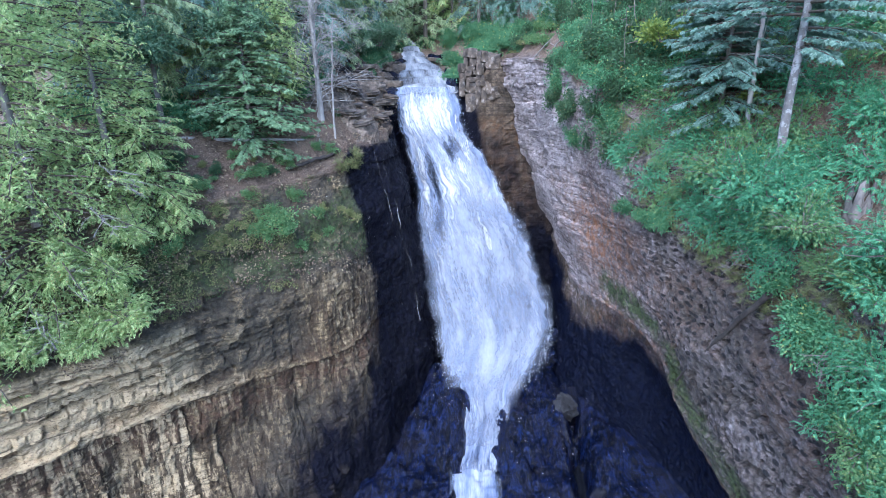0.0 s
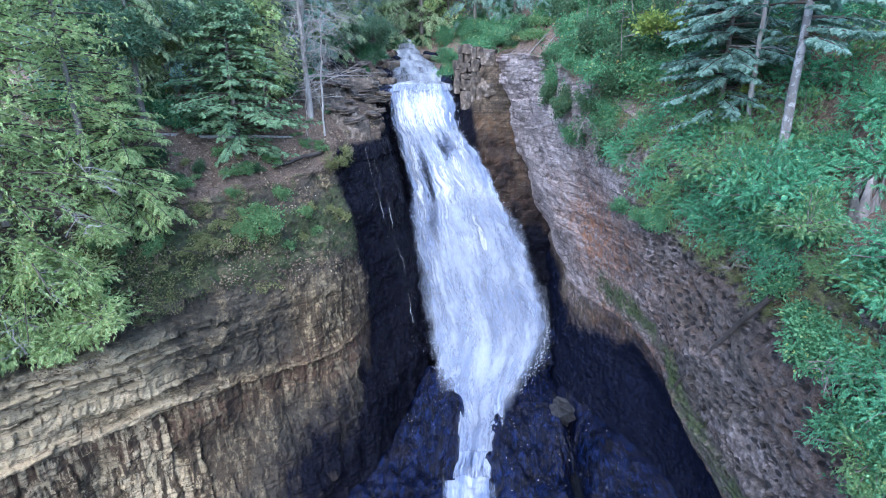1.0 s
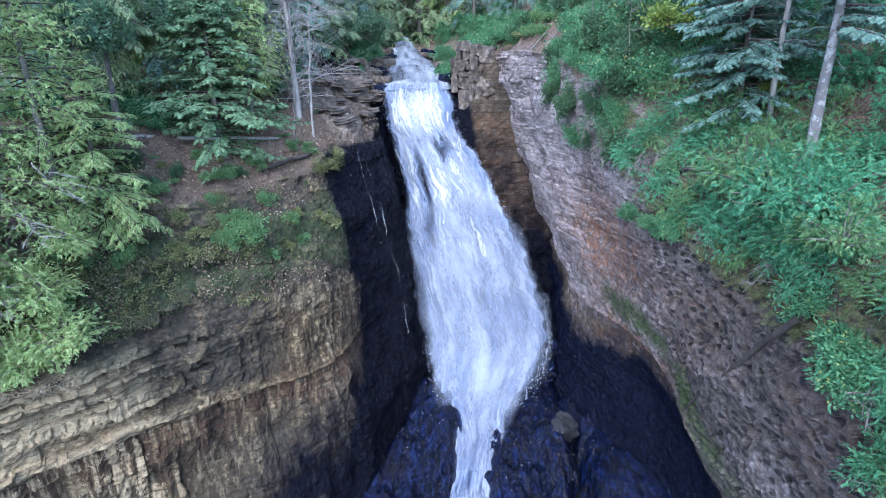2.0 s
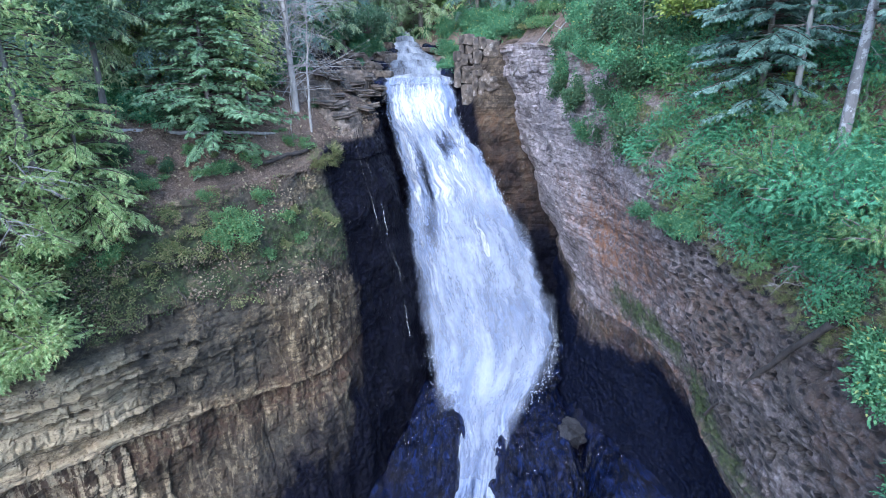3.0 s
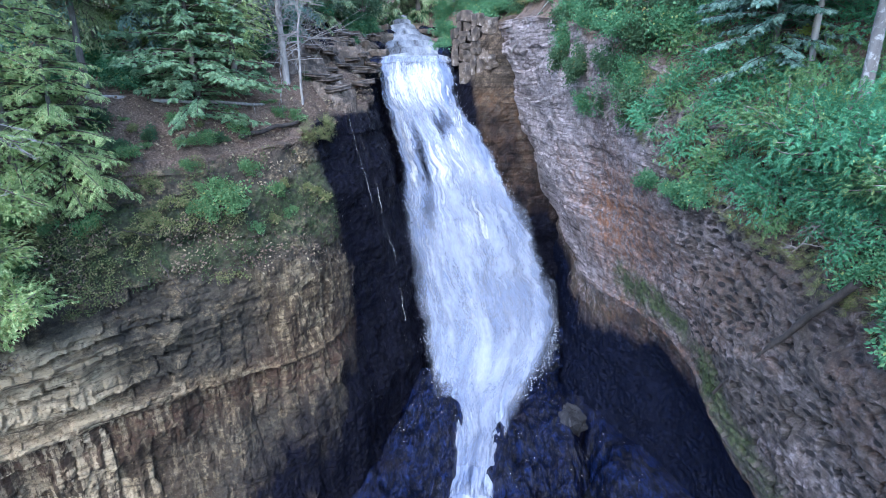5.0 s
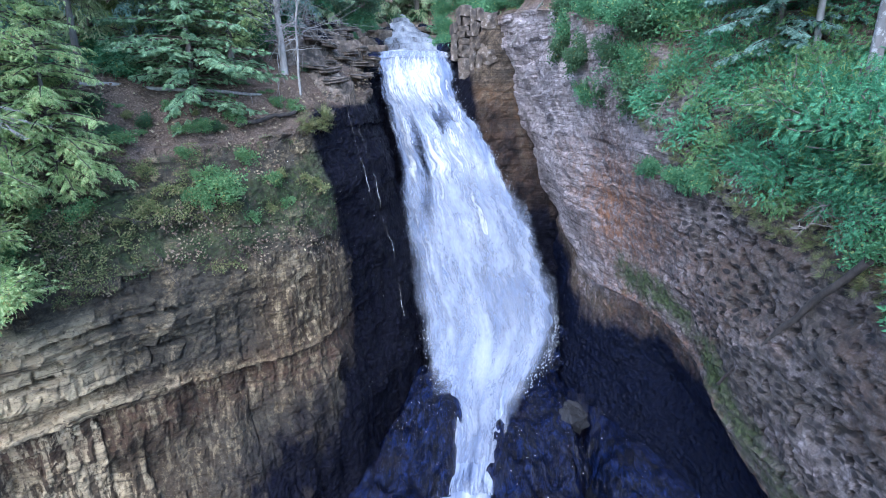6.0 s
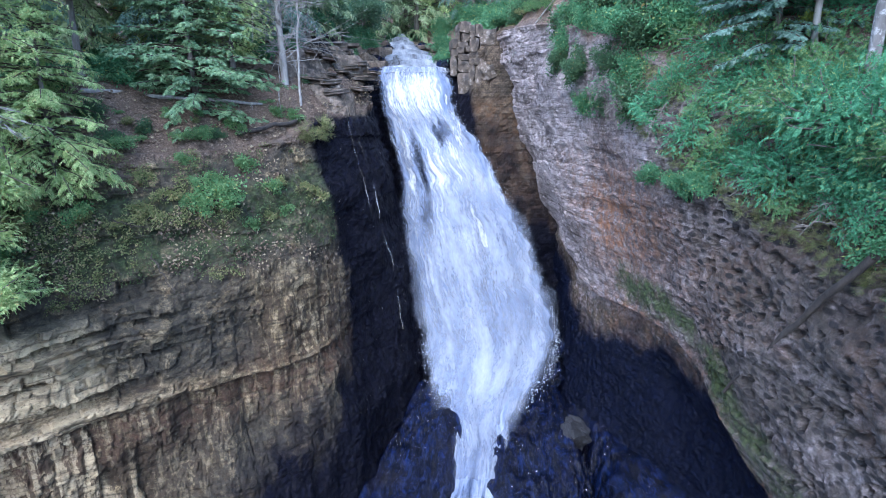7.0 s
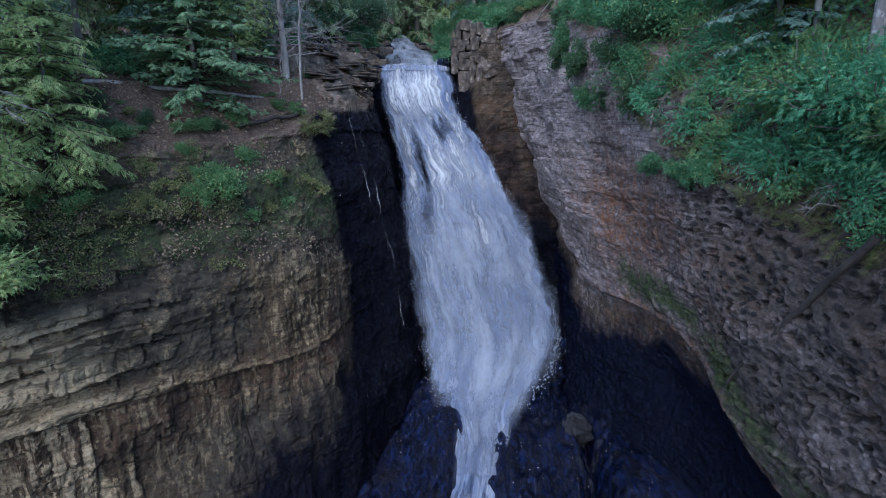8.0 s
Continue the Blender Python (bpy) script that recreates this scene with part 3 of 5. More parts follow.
    soil = smooth(rel + 0.05 * fbm(V * 1.5, 3, 6), 0.93, 1.0)
    rust = 0.22 * (1 - smooth(np.abs(rel + 0.08), 0.0, 0.25))
    return dict(wet=wet, drip=drip, lichen_shade=lichen_shade, moss=moss, rust=rust, soil=soil)


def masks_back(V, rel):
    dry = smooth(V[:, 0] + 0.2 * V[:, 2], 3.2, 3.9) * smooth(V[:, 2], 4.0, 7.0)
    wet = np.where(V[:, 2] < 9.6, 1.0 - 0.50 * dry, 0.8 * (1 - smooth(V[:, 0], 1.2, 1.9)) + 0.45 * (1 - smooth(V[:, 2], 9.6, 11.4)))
    return dict(wet=wet, drip=wet * 0.3, lichen_shade=V[:, 0] * 0 + 0.15, moss=V[:, 0] * 0 + 0.12, soil=smooth(rel, 0.98, 1.03), rust=smooth(V[:, 2], 4, 6) * (1 - smooth(V[:, 2], 10.5, 11.2)) * 1.0)


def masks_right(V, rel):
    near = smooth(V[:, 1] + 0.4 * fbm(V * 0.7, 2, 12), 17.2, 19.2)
    # Wet stone below the lip; the mask also paints the recess's shade.
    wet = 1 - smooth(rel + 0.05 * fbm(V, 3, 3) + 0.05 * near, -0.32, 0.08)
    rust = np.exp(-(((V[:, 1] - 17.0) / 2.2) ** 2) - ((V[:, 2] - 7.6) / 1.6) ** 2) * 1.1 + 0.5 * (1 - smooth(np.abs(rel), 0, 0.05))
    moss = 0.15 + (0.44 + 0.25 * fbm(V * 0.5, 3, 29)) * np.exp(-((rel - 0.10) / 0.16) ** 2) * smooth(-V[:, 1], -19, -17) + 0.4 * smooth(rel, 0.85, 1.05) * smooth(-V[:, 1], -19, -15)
    # Shade under the lip, put into the colour through the lichen mask.
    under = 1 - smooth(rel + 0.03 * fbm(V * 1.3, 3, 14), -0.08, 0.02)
    lichen_shade = np.maximum(0.12 + 0.42 * smooth(-V[:, 1], -16, -12.5), 0.95 * under)
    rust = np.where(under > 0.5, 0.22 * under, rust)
    rust = rust * 0.8 + 0.15 * smooth(fbm(V * 0.45, 3, 71), 0.0, 0.5)
    return dict(wet=wet, drip=wet * 0.3 + 0.15, lichen_shade=lichen_shade, moss=moss, rust=rust, pit=smooth(-V[:, 1] + 0.6 * fbm(V * 0.6, 3, 45), -16.2, -13.2), soil=smooth(rel + 0.04 * fbm(V * 1.5, 3, 6), 0.97, 1.03))


NEAR_LEFT, NEAR_RIGHT = LEFT[1:], RIGHT[:-1]
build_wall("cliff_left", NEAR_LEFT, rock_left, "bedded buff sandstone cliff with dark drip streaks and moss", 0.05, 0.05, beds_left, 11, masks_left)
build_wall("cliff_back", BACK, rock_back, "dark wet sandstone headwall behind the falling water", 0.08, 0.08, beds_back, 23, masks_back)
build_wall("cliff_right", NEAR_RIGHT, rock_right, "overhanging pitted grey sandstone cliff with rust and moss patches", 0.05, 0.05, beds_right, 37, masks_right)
build_wall("cliff_left_downstream", LEFT[:2], rock_left, "buff sandstone cliff further down the gorge", 0.4, 0.4, beds_left, 11, masks_left)
build_wall("cliff_right_downstream", RIGHT[-2:], rock_right, "grey sandstone cliff further down the gorge", 0.4, 0.4, beds_right, 37, masks_right)


# ---- the forest floor, one sheet to the horizon, cut by the gorge ----
def spaced(lo, hi, step, far):
    out = [hi]
    s = step
    while out[-1] < far:
        s *= 1.25
        out.append(out[-1] + s)
    low = [lo]
    s = step
    while low[-1] > -far:
        s *= 1.25
        low.append(low[-1] - s)
    return np.array(low[:0:-1] + list(np.arange(lo, hi, step)) + out)


def build_ground():
    X, Y = spaced(-22, 22, 0.25, 900), spaced(-8, 48, 0.25, 900)
    G = np.stack(np.meshgrid(X, Y, indexing="ij"), -1).reshape(-1, 2)
    z = ground_z(G)
    ins = inside(G, GORGE)
    z = np.where(ins, -2.6 + 0.1 * fbm(np.concatenate([G, G[:, :1] * 0], 1), 2, 3), z)
    me = mesh_of("ground", np.concatenate([G, z[:, None]], 1), grid_faces(len(X), len(Y)), litter)
    tagged(new("ground", me), "brown leaf-littered forest floor above the gorge", "ground", kind="structure")


build_ground()


# ---- water ----
def lerp_rows(rows, z):
    R = np.array(rows, float)
    o = np.argsort(R[:, 0])
    return [np.interp(z, R[o, 0], R[o, i]) for i in range(1, R.shape[1])]


# height, the falling water's edges, its distance, and how far its middle bulges
FALL = [
    (12.1, -2.42, 0.87, 24.9, 0.0), (11.8, -2.47, 0.87, 24.4, 0.05), (11.3, -2.52, 1.02, 23.9, 0.2), (10.1, -2.03, 1.5, 23.4, 0.35),
    (9.0, -1.73, 2.26, 23.0, 0.4), (8.2, -1.55, 2.8, 22.7, 0.45), (6.2, -1.28, 3.79, 22.1, 0.5), (5.1, -1.06, 4.19, 21.8, 0.5),
    (3.6, -0.75, 4.77, 21.35, 0.5), (2.4, -0.51, 4.97, 20.9, 0.5), (1.6, -0.37, 4.68, 20.45, 0.42), (1.05, -0.29, 4.27, 19.9, 0.3),
    (0.7, -0.13, 3.65, 19.2, 0.15), (0.45, 0.28, 3.0, 18.4, 0), (0.22, 0.67, 2.62, 17.4, 0), (-0.02, 0.65, 2.24, 16.3, 0),
    (-0.3, 0.37, 2.07, 15.0, 0),
]


def sheet(name, material, shift, edge, seed, z0=-0.3, z1=12.1, nu=100, nv=260, trim=(0.0, 1.0), soften=0.7, limit=0.93):
    R = np.array([r for r in FALL if z0 - 0.01 <= r[0] <= z1 + 0.01])
    run = np.concatenate([[0], np.cumsum(np.hypot(np.diff(R[:, 0]), np.diff(R[:, 3])))])
    v = np.interp(np.linspace(0, run[-1], nv), run, R[:, 0])
    u = np.linspace(trim[0], trim[1], nu)
    a, b, y, bulge = lerp_rows(FALL, v)
    down = np.interp(v, R[::-1, 0], run[::-1])
    ragged = 0.09 * fbm(np.stack([v * 1.6, v * 0 + seed, v * 0], 1), 4, seed)
    ragged2 = 0.14 * fbm(np.stack([v * 1.6, v * 0 + seed + 9, v * 0], 1), 4, seed)
    X = (a + ragged)[None] + ((b + ragged2) - (a + ragged))[None] * u[:, None]
    Y = y[None] - bulge[None] * np.sin(np.clip(u, 0, 1) * np.pi)[:, None] - shift
    Z = np.broadcast_to(v[None], X.shape)
    across, down = (u[:, None] - 0.5) * (1.6 + 0.6 * (b - a))[None], np.broadcast_to(down[None], X.shape)
    th = fbm(np.stack([across * 1.9, down * 0.45, X * 0 + seed], -1).reshape(-1, 3), 4, seed).reshape(X.shape)
    fine = fbm(np.stack([across * 7, down * 1.6, X * 0], -1).reshape(-1, 3), 3, seed + 3).reshape(X.shape)
    flat = 1 - smooth(Z, 0.5, 2.4)
    Y = Y - (0.15 * th + 0.018 * fine) * (1 - flat)
    Z = Z + flat * (0.12 * th + 0.03 * fine - 0.28 * np.abs(2 * np.clip(u, 0, 1) - 1)[:, None] ** 5)
    V = np.stack([X, Y, Z], -1).reshape(-1, 3)
    uu = np.broadcast_to(u[:, None], X.shape)
    rim = np.minimum(uu - trim[0], trim[1] - uu) * (b - a)[None]
    gap = 0.44 * np.exp(-((X + 0.45 - 0.22 * (8.7 - Z)) / 0.22) ** 2 - ((Z - 8.7) / 1.1) ** 2) + 0.35 * np.exp(-((X - 0.3) / 0.4) ** 2 - ((Z - 9.6) / 0.7) ** 2) + 0.3 * np.exp(-((X + 0.2) / 0.3) ** 2 - ((Z - 6.6) / 1.2) ** 2)
    head = (0.6 if z1 < 12 else 0.2) * smooth(Z, z1 - (0.9 if z1 < 12 else 0.4), z1)
    foot = (0.30 if name == "water_veil" else 0.0) * (1 - smooth(Z, z0 + 0.2, z0 + 4.0))
    foot = foot + (0.28 if name == "water_veil" else 0.0) * smooth(uu, 0.45, 0.95) * (1 - smooth(Z, 8.0, 10.0))
    foot = foot + (0.30 * (1 - smooth(Y, 15.0, 15.8)) if z0 < 0 else 0.0)
    thin = (edge + gap + foot + head + (1 - edge) * (1 - smooth(rim / np.minimum(1, (b - a) / 3.5)[None] ** 1.5, 0.0, soften))).ravel()
    F = grid_faces(nu, nv)
    me = mesh_of(name, V, F[thin[F].min(1) < limit], material)
    flow(me, across, down, seed, thin)
    return me


def build_falls():
    ob = empty("waterfall", (1.2, 20.6, 0), "tall white waterfall plunging in foaming threads over the cliff", "waterfall")
    back = Matrix.Translation((-1.2, -20.6, 0))
    for nm, me in (("water_sheet", sheet("water_sheet", foam, 0.0, 0.06, 3)),
                   ("water_veil", sheet("water_veil", veil, 0.22, 0.24, 19, 0.52, soften=0.9, limit=0.72)),
                   ("spray", sheet("spray", mist, 0.42, 0.22, 97, -0.02, 8.2, trim=(-0.05, 1.05), soften=1.2, limit=0.98))):
        me.transform(back)
        part(nm, me, ob)


build_falls()


def ribbon(name, material, line, width, seed, nw=24, step=0.12, wave=0.06, sag=0.0, thin=0.15, fade=0.0):
    """Running water along a line of (x, y, z), of a width for each place."""
    L = np.array([(*p, w) for p, w in zip(line, width)], float)
    A = along(L, max(8, int(sum(math.dist(a[:2], b[:2]) for a, b in zip(line, line[1:])) / step)))
    n = sideways(A[:, :2])
    u = np.linspace(-0.5, 0.5, nw)
    P = np.concatenate([A[:, None, :2] + n[:, None] * (A[:, 3:4] * u)[..., None], np.broadcast_to(A[:, None, 2:3], (len(A), nw, 1))], -1)
    q = P.reshape(-1, 3)
    P[..., 2] += (wave * fbm(q * [2.5, 2.5, 1.0], 4, seed)).reshape(P.shape[:2]) - sag * (2 * np.abs(u)) ** 3
    me = mesh_of(name, P.reshape(-1, 3), grid_faces(len(A), nw), material)
    start = fade * (1 - smooth(np.linspace(0, 1, len(A)) * len(A) * step, 0.2, 1.1))
    s = np.arange(len(A)) * step
    flow(me, A[:, 3:4] * u, np.repeat(s[:, None], nw, 1), seed, np.broadcast_to(thin + 0.5 * smooth(np.abs(u), 0.32, 0.5), (len(A), nw)) + start[:, None])
    return me


ys = np.arange(24.2, 34.5, 0.4)
up_line = [(float(stream_x(y)), float(y), float(stream_z(y)) + 0.05) for y in ys]
up = ribbon("upper_stream", running, up_line, [float(np.interp(y, [24, 26, 29, 32, 34.5], [3.4, 3.2, 2.5, 1.4, 0.8])) for y in ys], 7, step=0.06, wave=0.05, sag=0.15, thin=0.06, fade=0.3)
tagged(new("upper_stream", up), "white stepped rapids running to the brink of the falls", "stream", kind="structure")
low_line = [(1.45, 16.5, -0.16), (1.2, 15.6, -0.32), (1.1, 14.0, -0.6), (1.05, 12, -0.85), (0.5, 6, -0.98), (0, 0, -1.0), (-1.0, -18, -1.0), (-2.0, -50, -1.0)]
low = ribbon("lower_stream", foam, low_line, [1.6, 1.75, 1.8, 1.9, 3, 4, 4, 4], 9, nw=30, step=0.08, wave=0.08, sag=0.15, thin=0.02, fade=0.8)
tagged(new("lower_stream", low), "foaming white stream leaving the plunge pool between wet rocks", "stream", kind="structure")


def build_droplets():
    """Drops thrown clear of the falls along both edges and at its foot."""
    g = np.random.RandomState(12)
    n = 700
    z = np.concatenate([g.uniform(0.6, 11.0, n // 2), g.uniform(0.7, 3.6, n - n // 2)])
    a, b, y, bulge = lerp_rows(FALL, z)
    left = g.uniform(0, 1, n) < 0.22
    off = np.abs(g.normal(0, 0.12, n)) * (0.6 + 1.0 * (1 - smooth(z, 1.0, 4.5)))
    x = np.where(left, a - off + 0.32, b + off - 0.38)
    P = np.stack([x, y - g.uniform(0.1, 0.6, n), z + g.normal(0, 0.1, n)], 1)
    s = Soup()
    oct_v = np.array([(1, 0, 0), (0, 1, 0), (-1, 0, 0), (0, -1, 0), (0, 0, 1.6), (0, 0, -1.6)])
    oct_f = np.array([(0, 1, 4), (1, 2, 4), (2, 3, 4), (3, 0, 4), (1, 0, 5), (2, 1, 5), (3, 2, 5), (0, 3, 5)])
    size = g.uniform(0.004, 0.014, n) * (1 + 0.6 * (1 - smooth(z, 1.0, 4.0)))
    s.stamp(oct_v, oct_f, np.concatenate([np.eye(3)[None] * size[:, None, None], P[:, :, None]], 2))
    tagged(new("droplets", s.mesh("droplets", drop_white, False)), "white drops of water flung off the edges of the falls", "water drops", kind="stuff")


build_droplets()


def build_pool():
    X, Y = np.linspace(-14, 14, 120), np.linspace(-60, 26, 300)
    G = np.stack(np.meshgrid(X, Y, indexing="ij"), -1).reshape(-1, 2)
    q = np.concatenate([G, G[:, :1] * 0], 1)
    z = -1.05 + 0.02 * fbm(q * 2, 2, 2)
    me = mesh_of("plunge_pool", np.concatenate([G, z[:, None]], 1), grid_faces(120, 300), pool)
    tagged(new("plunge_pool", me), "dark rippled pool water on the gorge floor", "water", kind="structure")


build_pool()


def under_water(G, h):
    """Keeps a rock's height below the running water where that crosses it."""
    R = np.array(FALL)
    R = R[np.argsort(R[:, 3])]
    z, l, r = (np.interp(G[:, 1], R[:, 3], R[:, i]) for i in (0, 1, 2))
    out = np.maximum(np.maximum(l + 0.25 - G[:, 0], G[:, 0] - r + 0.25), 0)
    return np.minimum(h, np.where(G[:, 1] < 15, z - 0.4, z) - 0.22 + 1.1 * out)


def rock_sheet(name, outline, label, height, seed, material, step=0.08, drop=-1.4, power=0.5, rough=0.20):
    """A low rock mound on the gorge floor, within an outline."""
    O = np.array(outline, float)
    lo, hi = O.min(0) - 0.3, O.max(0) + 0.3
    X, Y = np.arange(lo[0], hi[0], step), np.arange(lo[1], hi[1], step)
    G = np.stack(np.meshgrid(X, Y, indexing="ij"), -1).reshape(-1, 2)
    D = np.full(len(G), 1e9)
    for a, b in zip(O, np.roll(O, -1, 0)):
        t = np.clip(((G - a) @ (b - a)) / ((b - a) @ (b - a)), 0, 1)
        D = np.minimum(D, np.linalg.norm(G - a - t[:, None] * (b - a), axis=1))
    D = np.where(inside(G, O), D, -D)
    q = np.concatenate([G, G[:, :1] * 0 + seed], 1)
    D = D + 0.12 * fbm(q * 1.6, 3, seed)
    z = drop + (under_water(G, height(G)) - drop) * np.clip(D / 0.55, 0, 1) ** power + rough * (1.4 * fbm(q * [1.1, 0.5, 1], 5, seed + 2) + 0.5 * np.abs(fbm(q * [2.6, 1.2, 1], 3, seed + 6))) + 0.03 * fbm(q * 6, 3, seed + 4)
    me = mesh_of(name, np.concatenate([G, z[:, None]], 1), grid_faces(len(X), len(Y)), material)
    return tagged(new(name, me), label, "rock")


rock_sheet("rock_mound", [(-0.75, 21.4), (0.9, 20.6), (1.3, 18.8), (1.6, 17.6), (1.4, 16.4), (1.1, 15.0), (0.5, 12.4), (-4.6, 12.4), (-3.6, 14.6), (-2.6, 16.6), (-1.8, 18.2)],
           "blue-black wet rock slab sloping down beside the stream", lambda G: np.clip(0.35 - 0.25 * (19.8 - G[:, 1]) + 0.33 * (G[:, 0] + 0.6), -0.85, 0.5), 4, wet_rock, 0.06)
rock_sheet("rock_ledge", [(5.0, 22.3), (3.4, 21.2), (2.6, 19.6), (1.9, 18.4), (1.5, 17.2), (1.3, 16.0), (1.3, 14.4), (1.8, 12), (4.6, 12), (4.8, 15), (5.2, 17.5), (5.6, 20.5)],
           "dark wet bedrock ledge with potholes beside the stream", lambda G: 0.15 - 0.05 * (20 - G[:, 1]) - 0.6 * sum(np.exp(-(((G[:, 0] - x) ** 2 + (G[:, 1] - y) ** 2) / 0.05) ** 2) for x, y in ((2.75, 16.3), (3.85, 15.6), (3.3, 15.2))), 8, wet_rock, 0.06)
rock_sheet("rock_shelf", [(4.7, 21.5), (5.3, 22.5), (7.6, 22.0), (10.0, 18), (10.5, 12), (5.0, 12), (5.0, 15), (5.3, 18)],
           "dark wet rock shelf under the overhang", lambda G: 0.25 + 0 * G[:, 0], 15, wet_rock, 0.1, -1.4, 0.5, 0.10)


# ---- foliage templates: flat sprays that grow along +x, one metre long ----
twig_bark = bark_material("twig_bark", (0.022, 0.016, 0.012), (0.075, 0.058, 0.045))


def blades(rows):
    """Slim four-cornered blades: from x, y, turn in degrees, length, width, drop."""
    V, F = [], []
    for k, (x, y, a, l, w, dz) in enumerate(rows):
        c, s = math.cos(radians(a)), math.sin(radians(a))
        for d, e, z in ((0, 0, 0), (0.5 * l, w / 2, 0.012), (l, 0, -dz), (0.5 * l, -w / 2, 0.012)):
            px, py = x + d * c - e * s, y + d * s + e * c
            V.append((px, py, z - 0.22 * px * px))
        F.append((4 * k, 4 * k + 1, 4 * k + 2, 4 * k + 3))
    return np.array(V), np.array(F)


def fan(count, spread, length, width, taper):
    rows = [(0.0, 0, 0, 1.0, width * 0.8, 0.05)]
    for i in range(count):
        f = (i + 0.6) / count
        for s in (1, -1):
            rows.append((f * 0.9, 0, s * (spread - 12 * f), length * (1 - taper * f), width, 0.06 + 0.03 * ((i + s) % 3)))
    return blades(rows)


CEDAR = fan(6, 46, 0.38, 0.09, 0.5)
CEDAR_FINE = fan(4, 42, 0.38, 0.12, 0.30)
FIR_DENSE = fan(6, 50, 0.42, 0.13, 0.5)
HEMLOCK = fan(8, 58, 0.30, 0.055, 0.6)
FIR_FAR, HEMLOCK_FAR = fan(5, 52, 0.46, 0.09, 0.75), fan(5, 60, 0.38, 0.08, 0.7)


def leaf_cluster(count, seed, size=0.5):
    r = random.Random(seed)
    V, F = [], []
    for k in range(count):
        a, e = r.uniform(0, 2 * math.pi), r.uniform(-0.5, 0.7)
        d = Vector((math.cos(a) * math.cos(e), math.sin(a) * math.cos(e), math.sin(e)))
        o = d * r.uniform(0.15, 0.75)
        side = d.cross(Vector((0, 0, 1))).normalized()
        nrm = side.cross(d)
        side = (side + nrm * r.uniform(-0.7, 0.7)).normalized()
        l, w = size * r.uniform(0.7, 1.1), size * r.uniform(0.28, 0.4)
        for p in (o, o + d * l * 0.45 + side * w + nrm * 0.05, o + d * l - nrm * 0.12, o + d * l * 0.45 - side * w + nrm * 0.05):
            V.append(tuple(p))
        F.append((4 * k, 4 * k + 1, 4 * k + 2, 4 * k + 3))
    return np.array(V), np.array(F)


LEAVES = leaf_cluster(9, 3)
BROAD = leaf_cluster(6, 5, 0.62)


def turned(P, D, up, size, roll=None):
    """Matrices that set a spray at P, growing along D, its flat side towards up."""
    D = D / (np.linalg.norm(D, axis=1)[:, None] + 1e-9)
    Y = np.cross(up, D)
    Y /= np.linalg.norm(Y, axis=1)[:, None] + 1e-9
    Zv = np.cross(D, Y)
    if roll is not None:
        c, s = np.cos(roll)[:, None], np.sin(roll)[:, None]
        Y, Zv = Y * c + Zv * s, Zv * c - Y * s
    S = np.asarray(size, float).reshape(-1, 1)
    return np.stack([D * S, Y * S, Zv * S, P], -1)


def conifer_meshes(seed, height, base, radius, template, leaf, wood, droop=0.35, spray=0.42, gap=0.22, per=5, trunk=0.10, ragged=0.25, step=0.17, flat=0.25, mess=0.3, wild=0.35, loose=0.0):
    """Trunk, limbs and crown of a conifer whose foot is at the origin."""
    g = np.random.RandomState(seed)
    wobble = g.uniform(-1, 1, 4)
    def axis(z):
        f = np.asarray(z, float) / height
        return np.stack([0.12 * height * 0.12 * (wobble[0] * f + wobble[1] * np.sin(f * 4)), 0.12 * height * 0.12 * (wobble[2] * f + wobble[3] * np.sin(f * 3)), np.asarray(z, float)], -1)
    t = Soup().tube(axis(np.linspace(-0.5, height, 22)), trunk * (1 - 0.93 * np.linspace(0, 1, 22)) , 9, 0.18, seed)
    limbs, crown = Soup(), Soup()
    z = base
    M = []
    while z < height - 0.1:
        f = (z - base) / (height - base)
        prof = radius * (1 - f) ** 0.75 * min(1, 0.55 + 2.5 * f)
        for k in range(per):
            a = g.uniform(0, 2 * np.pi)
            L = max(0.18, prof * g.uniform(1 - ragged * 1.6, 1 + ragged))
            o = axis(z + g.uniform(-gap, gap) * 0.5)
            d = np.array([math.cos(a), math.sin(a)])
            rise = 0.25 * f + g.uniform(-0.08, 0.12)
            s = np.linspace(0, 1, 7)
            B = np.stack([o[0] + d[0] * L * s, o[1] + d[1] * L * s, o[2] + L * (rise * s - droop * s ** 2)], -1)
            limbs.tube(B, 0.008 + 0.010 * L * (1 - s), 4)
            m = max(2, int(L / step))
            ss = np.linspace(0.18, 1.0, m) + g.uniform(-0.03, 0.03, m)
            for side in (1, -1, 0):
                q = ss if side else ss[-1:]
                C = np.stack([np.interp(q, s, B[:, i]) for i in range(3)], -1) + loose * g.normal(0, 1, (len(q), 3))
                an = a + side * radians(52) + g.uniform(-wild, wild, len(q))
                slope = rise - 2 * droop * q + g.uniform(-flat, flat, len(q)) - 0.1
                D = np.stack([np.cos(an), np.sin(an), slope], -1)
                sz = spray * (0.55 + 0.6 * np.sin(np.clip(q, 0, 1) * 2.6)) * g.uniform(0.7, 1.2, len(q)) * (0.6 + 0.4 * min(1, L))
                M.append(turned(C, D, np.array([[0, 0, 1.0]]) + g.uniform(-mess, mess, (len(q), 3)), sz, g.uniform(-1.3, 1.3, len(q)) * mess))
        z += gap * g.uniform(0.7, 1.3)
    crown.stamp(*template, np.concatenate(M))
    nt = sum(len(f) for f in t.f)
    t.add(np.concatenate(limbs.v), np.concatenate(limbs.f))
    stem = t.mesh("trunk", wood)
    stem.materials.append(twig_bark)
    stem.polygons.foreach_set("material_index", (np.arange(len(stem.polygons)) >= nt).astype(np.int32))
    return stem, crown.mesh("crown", leaf, False)


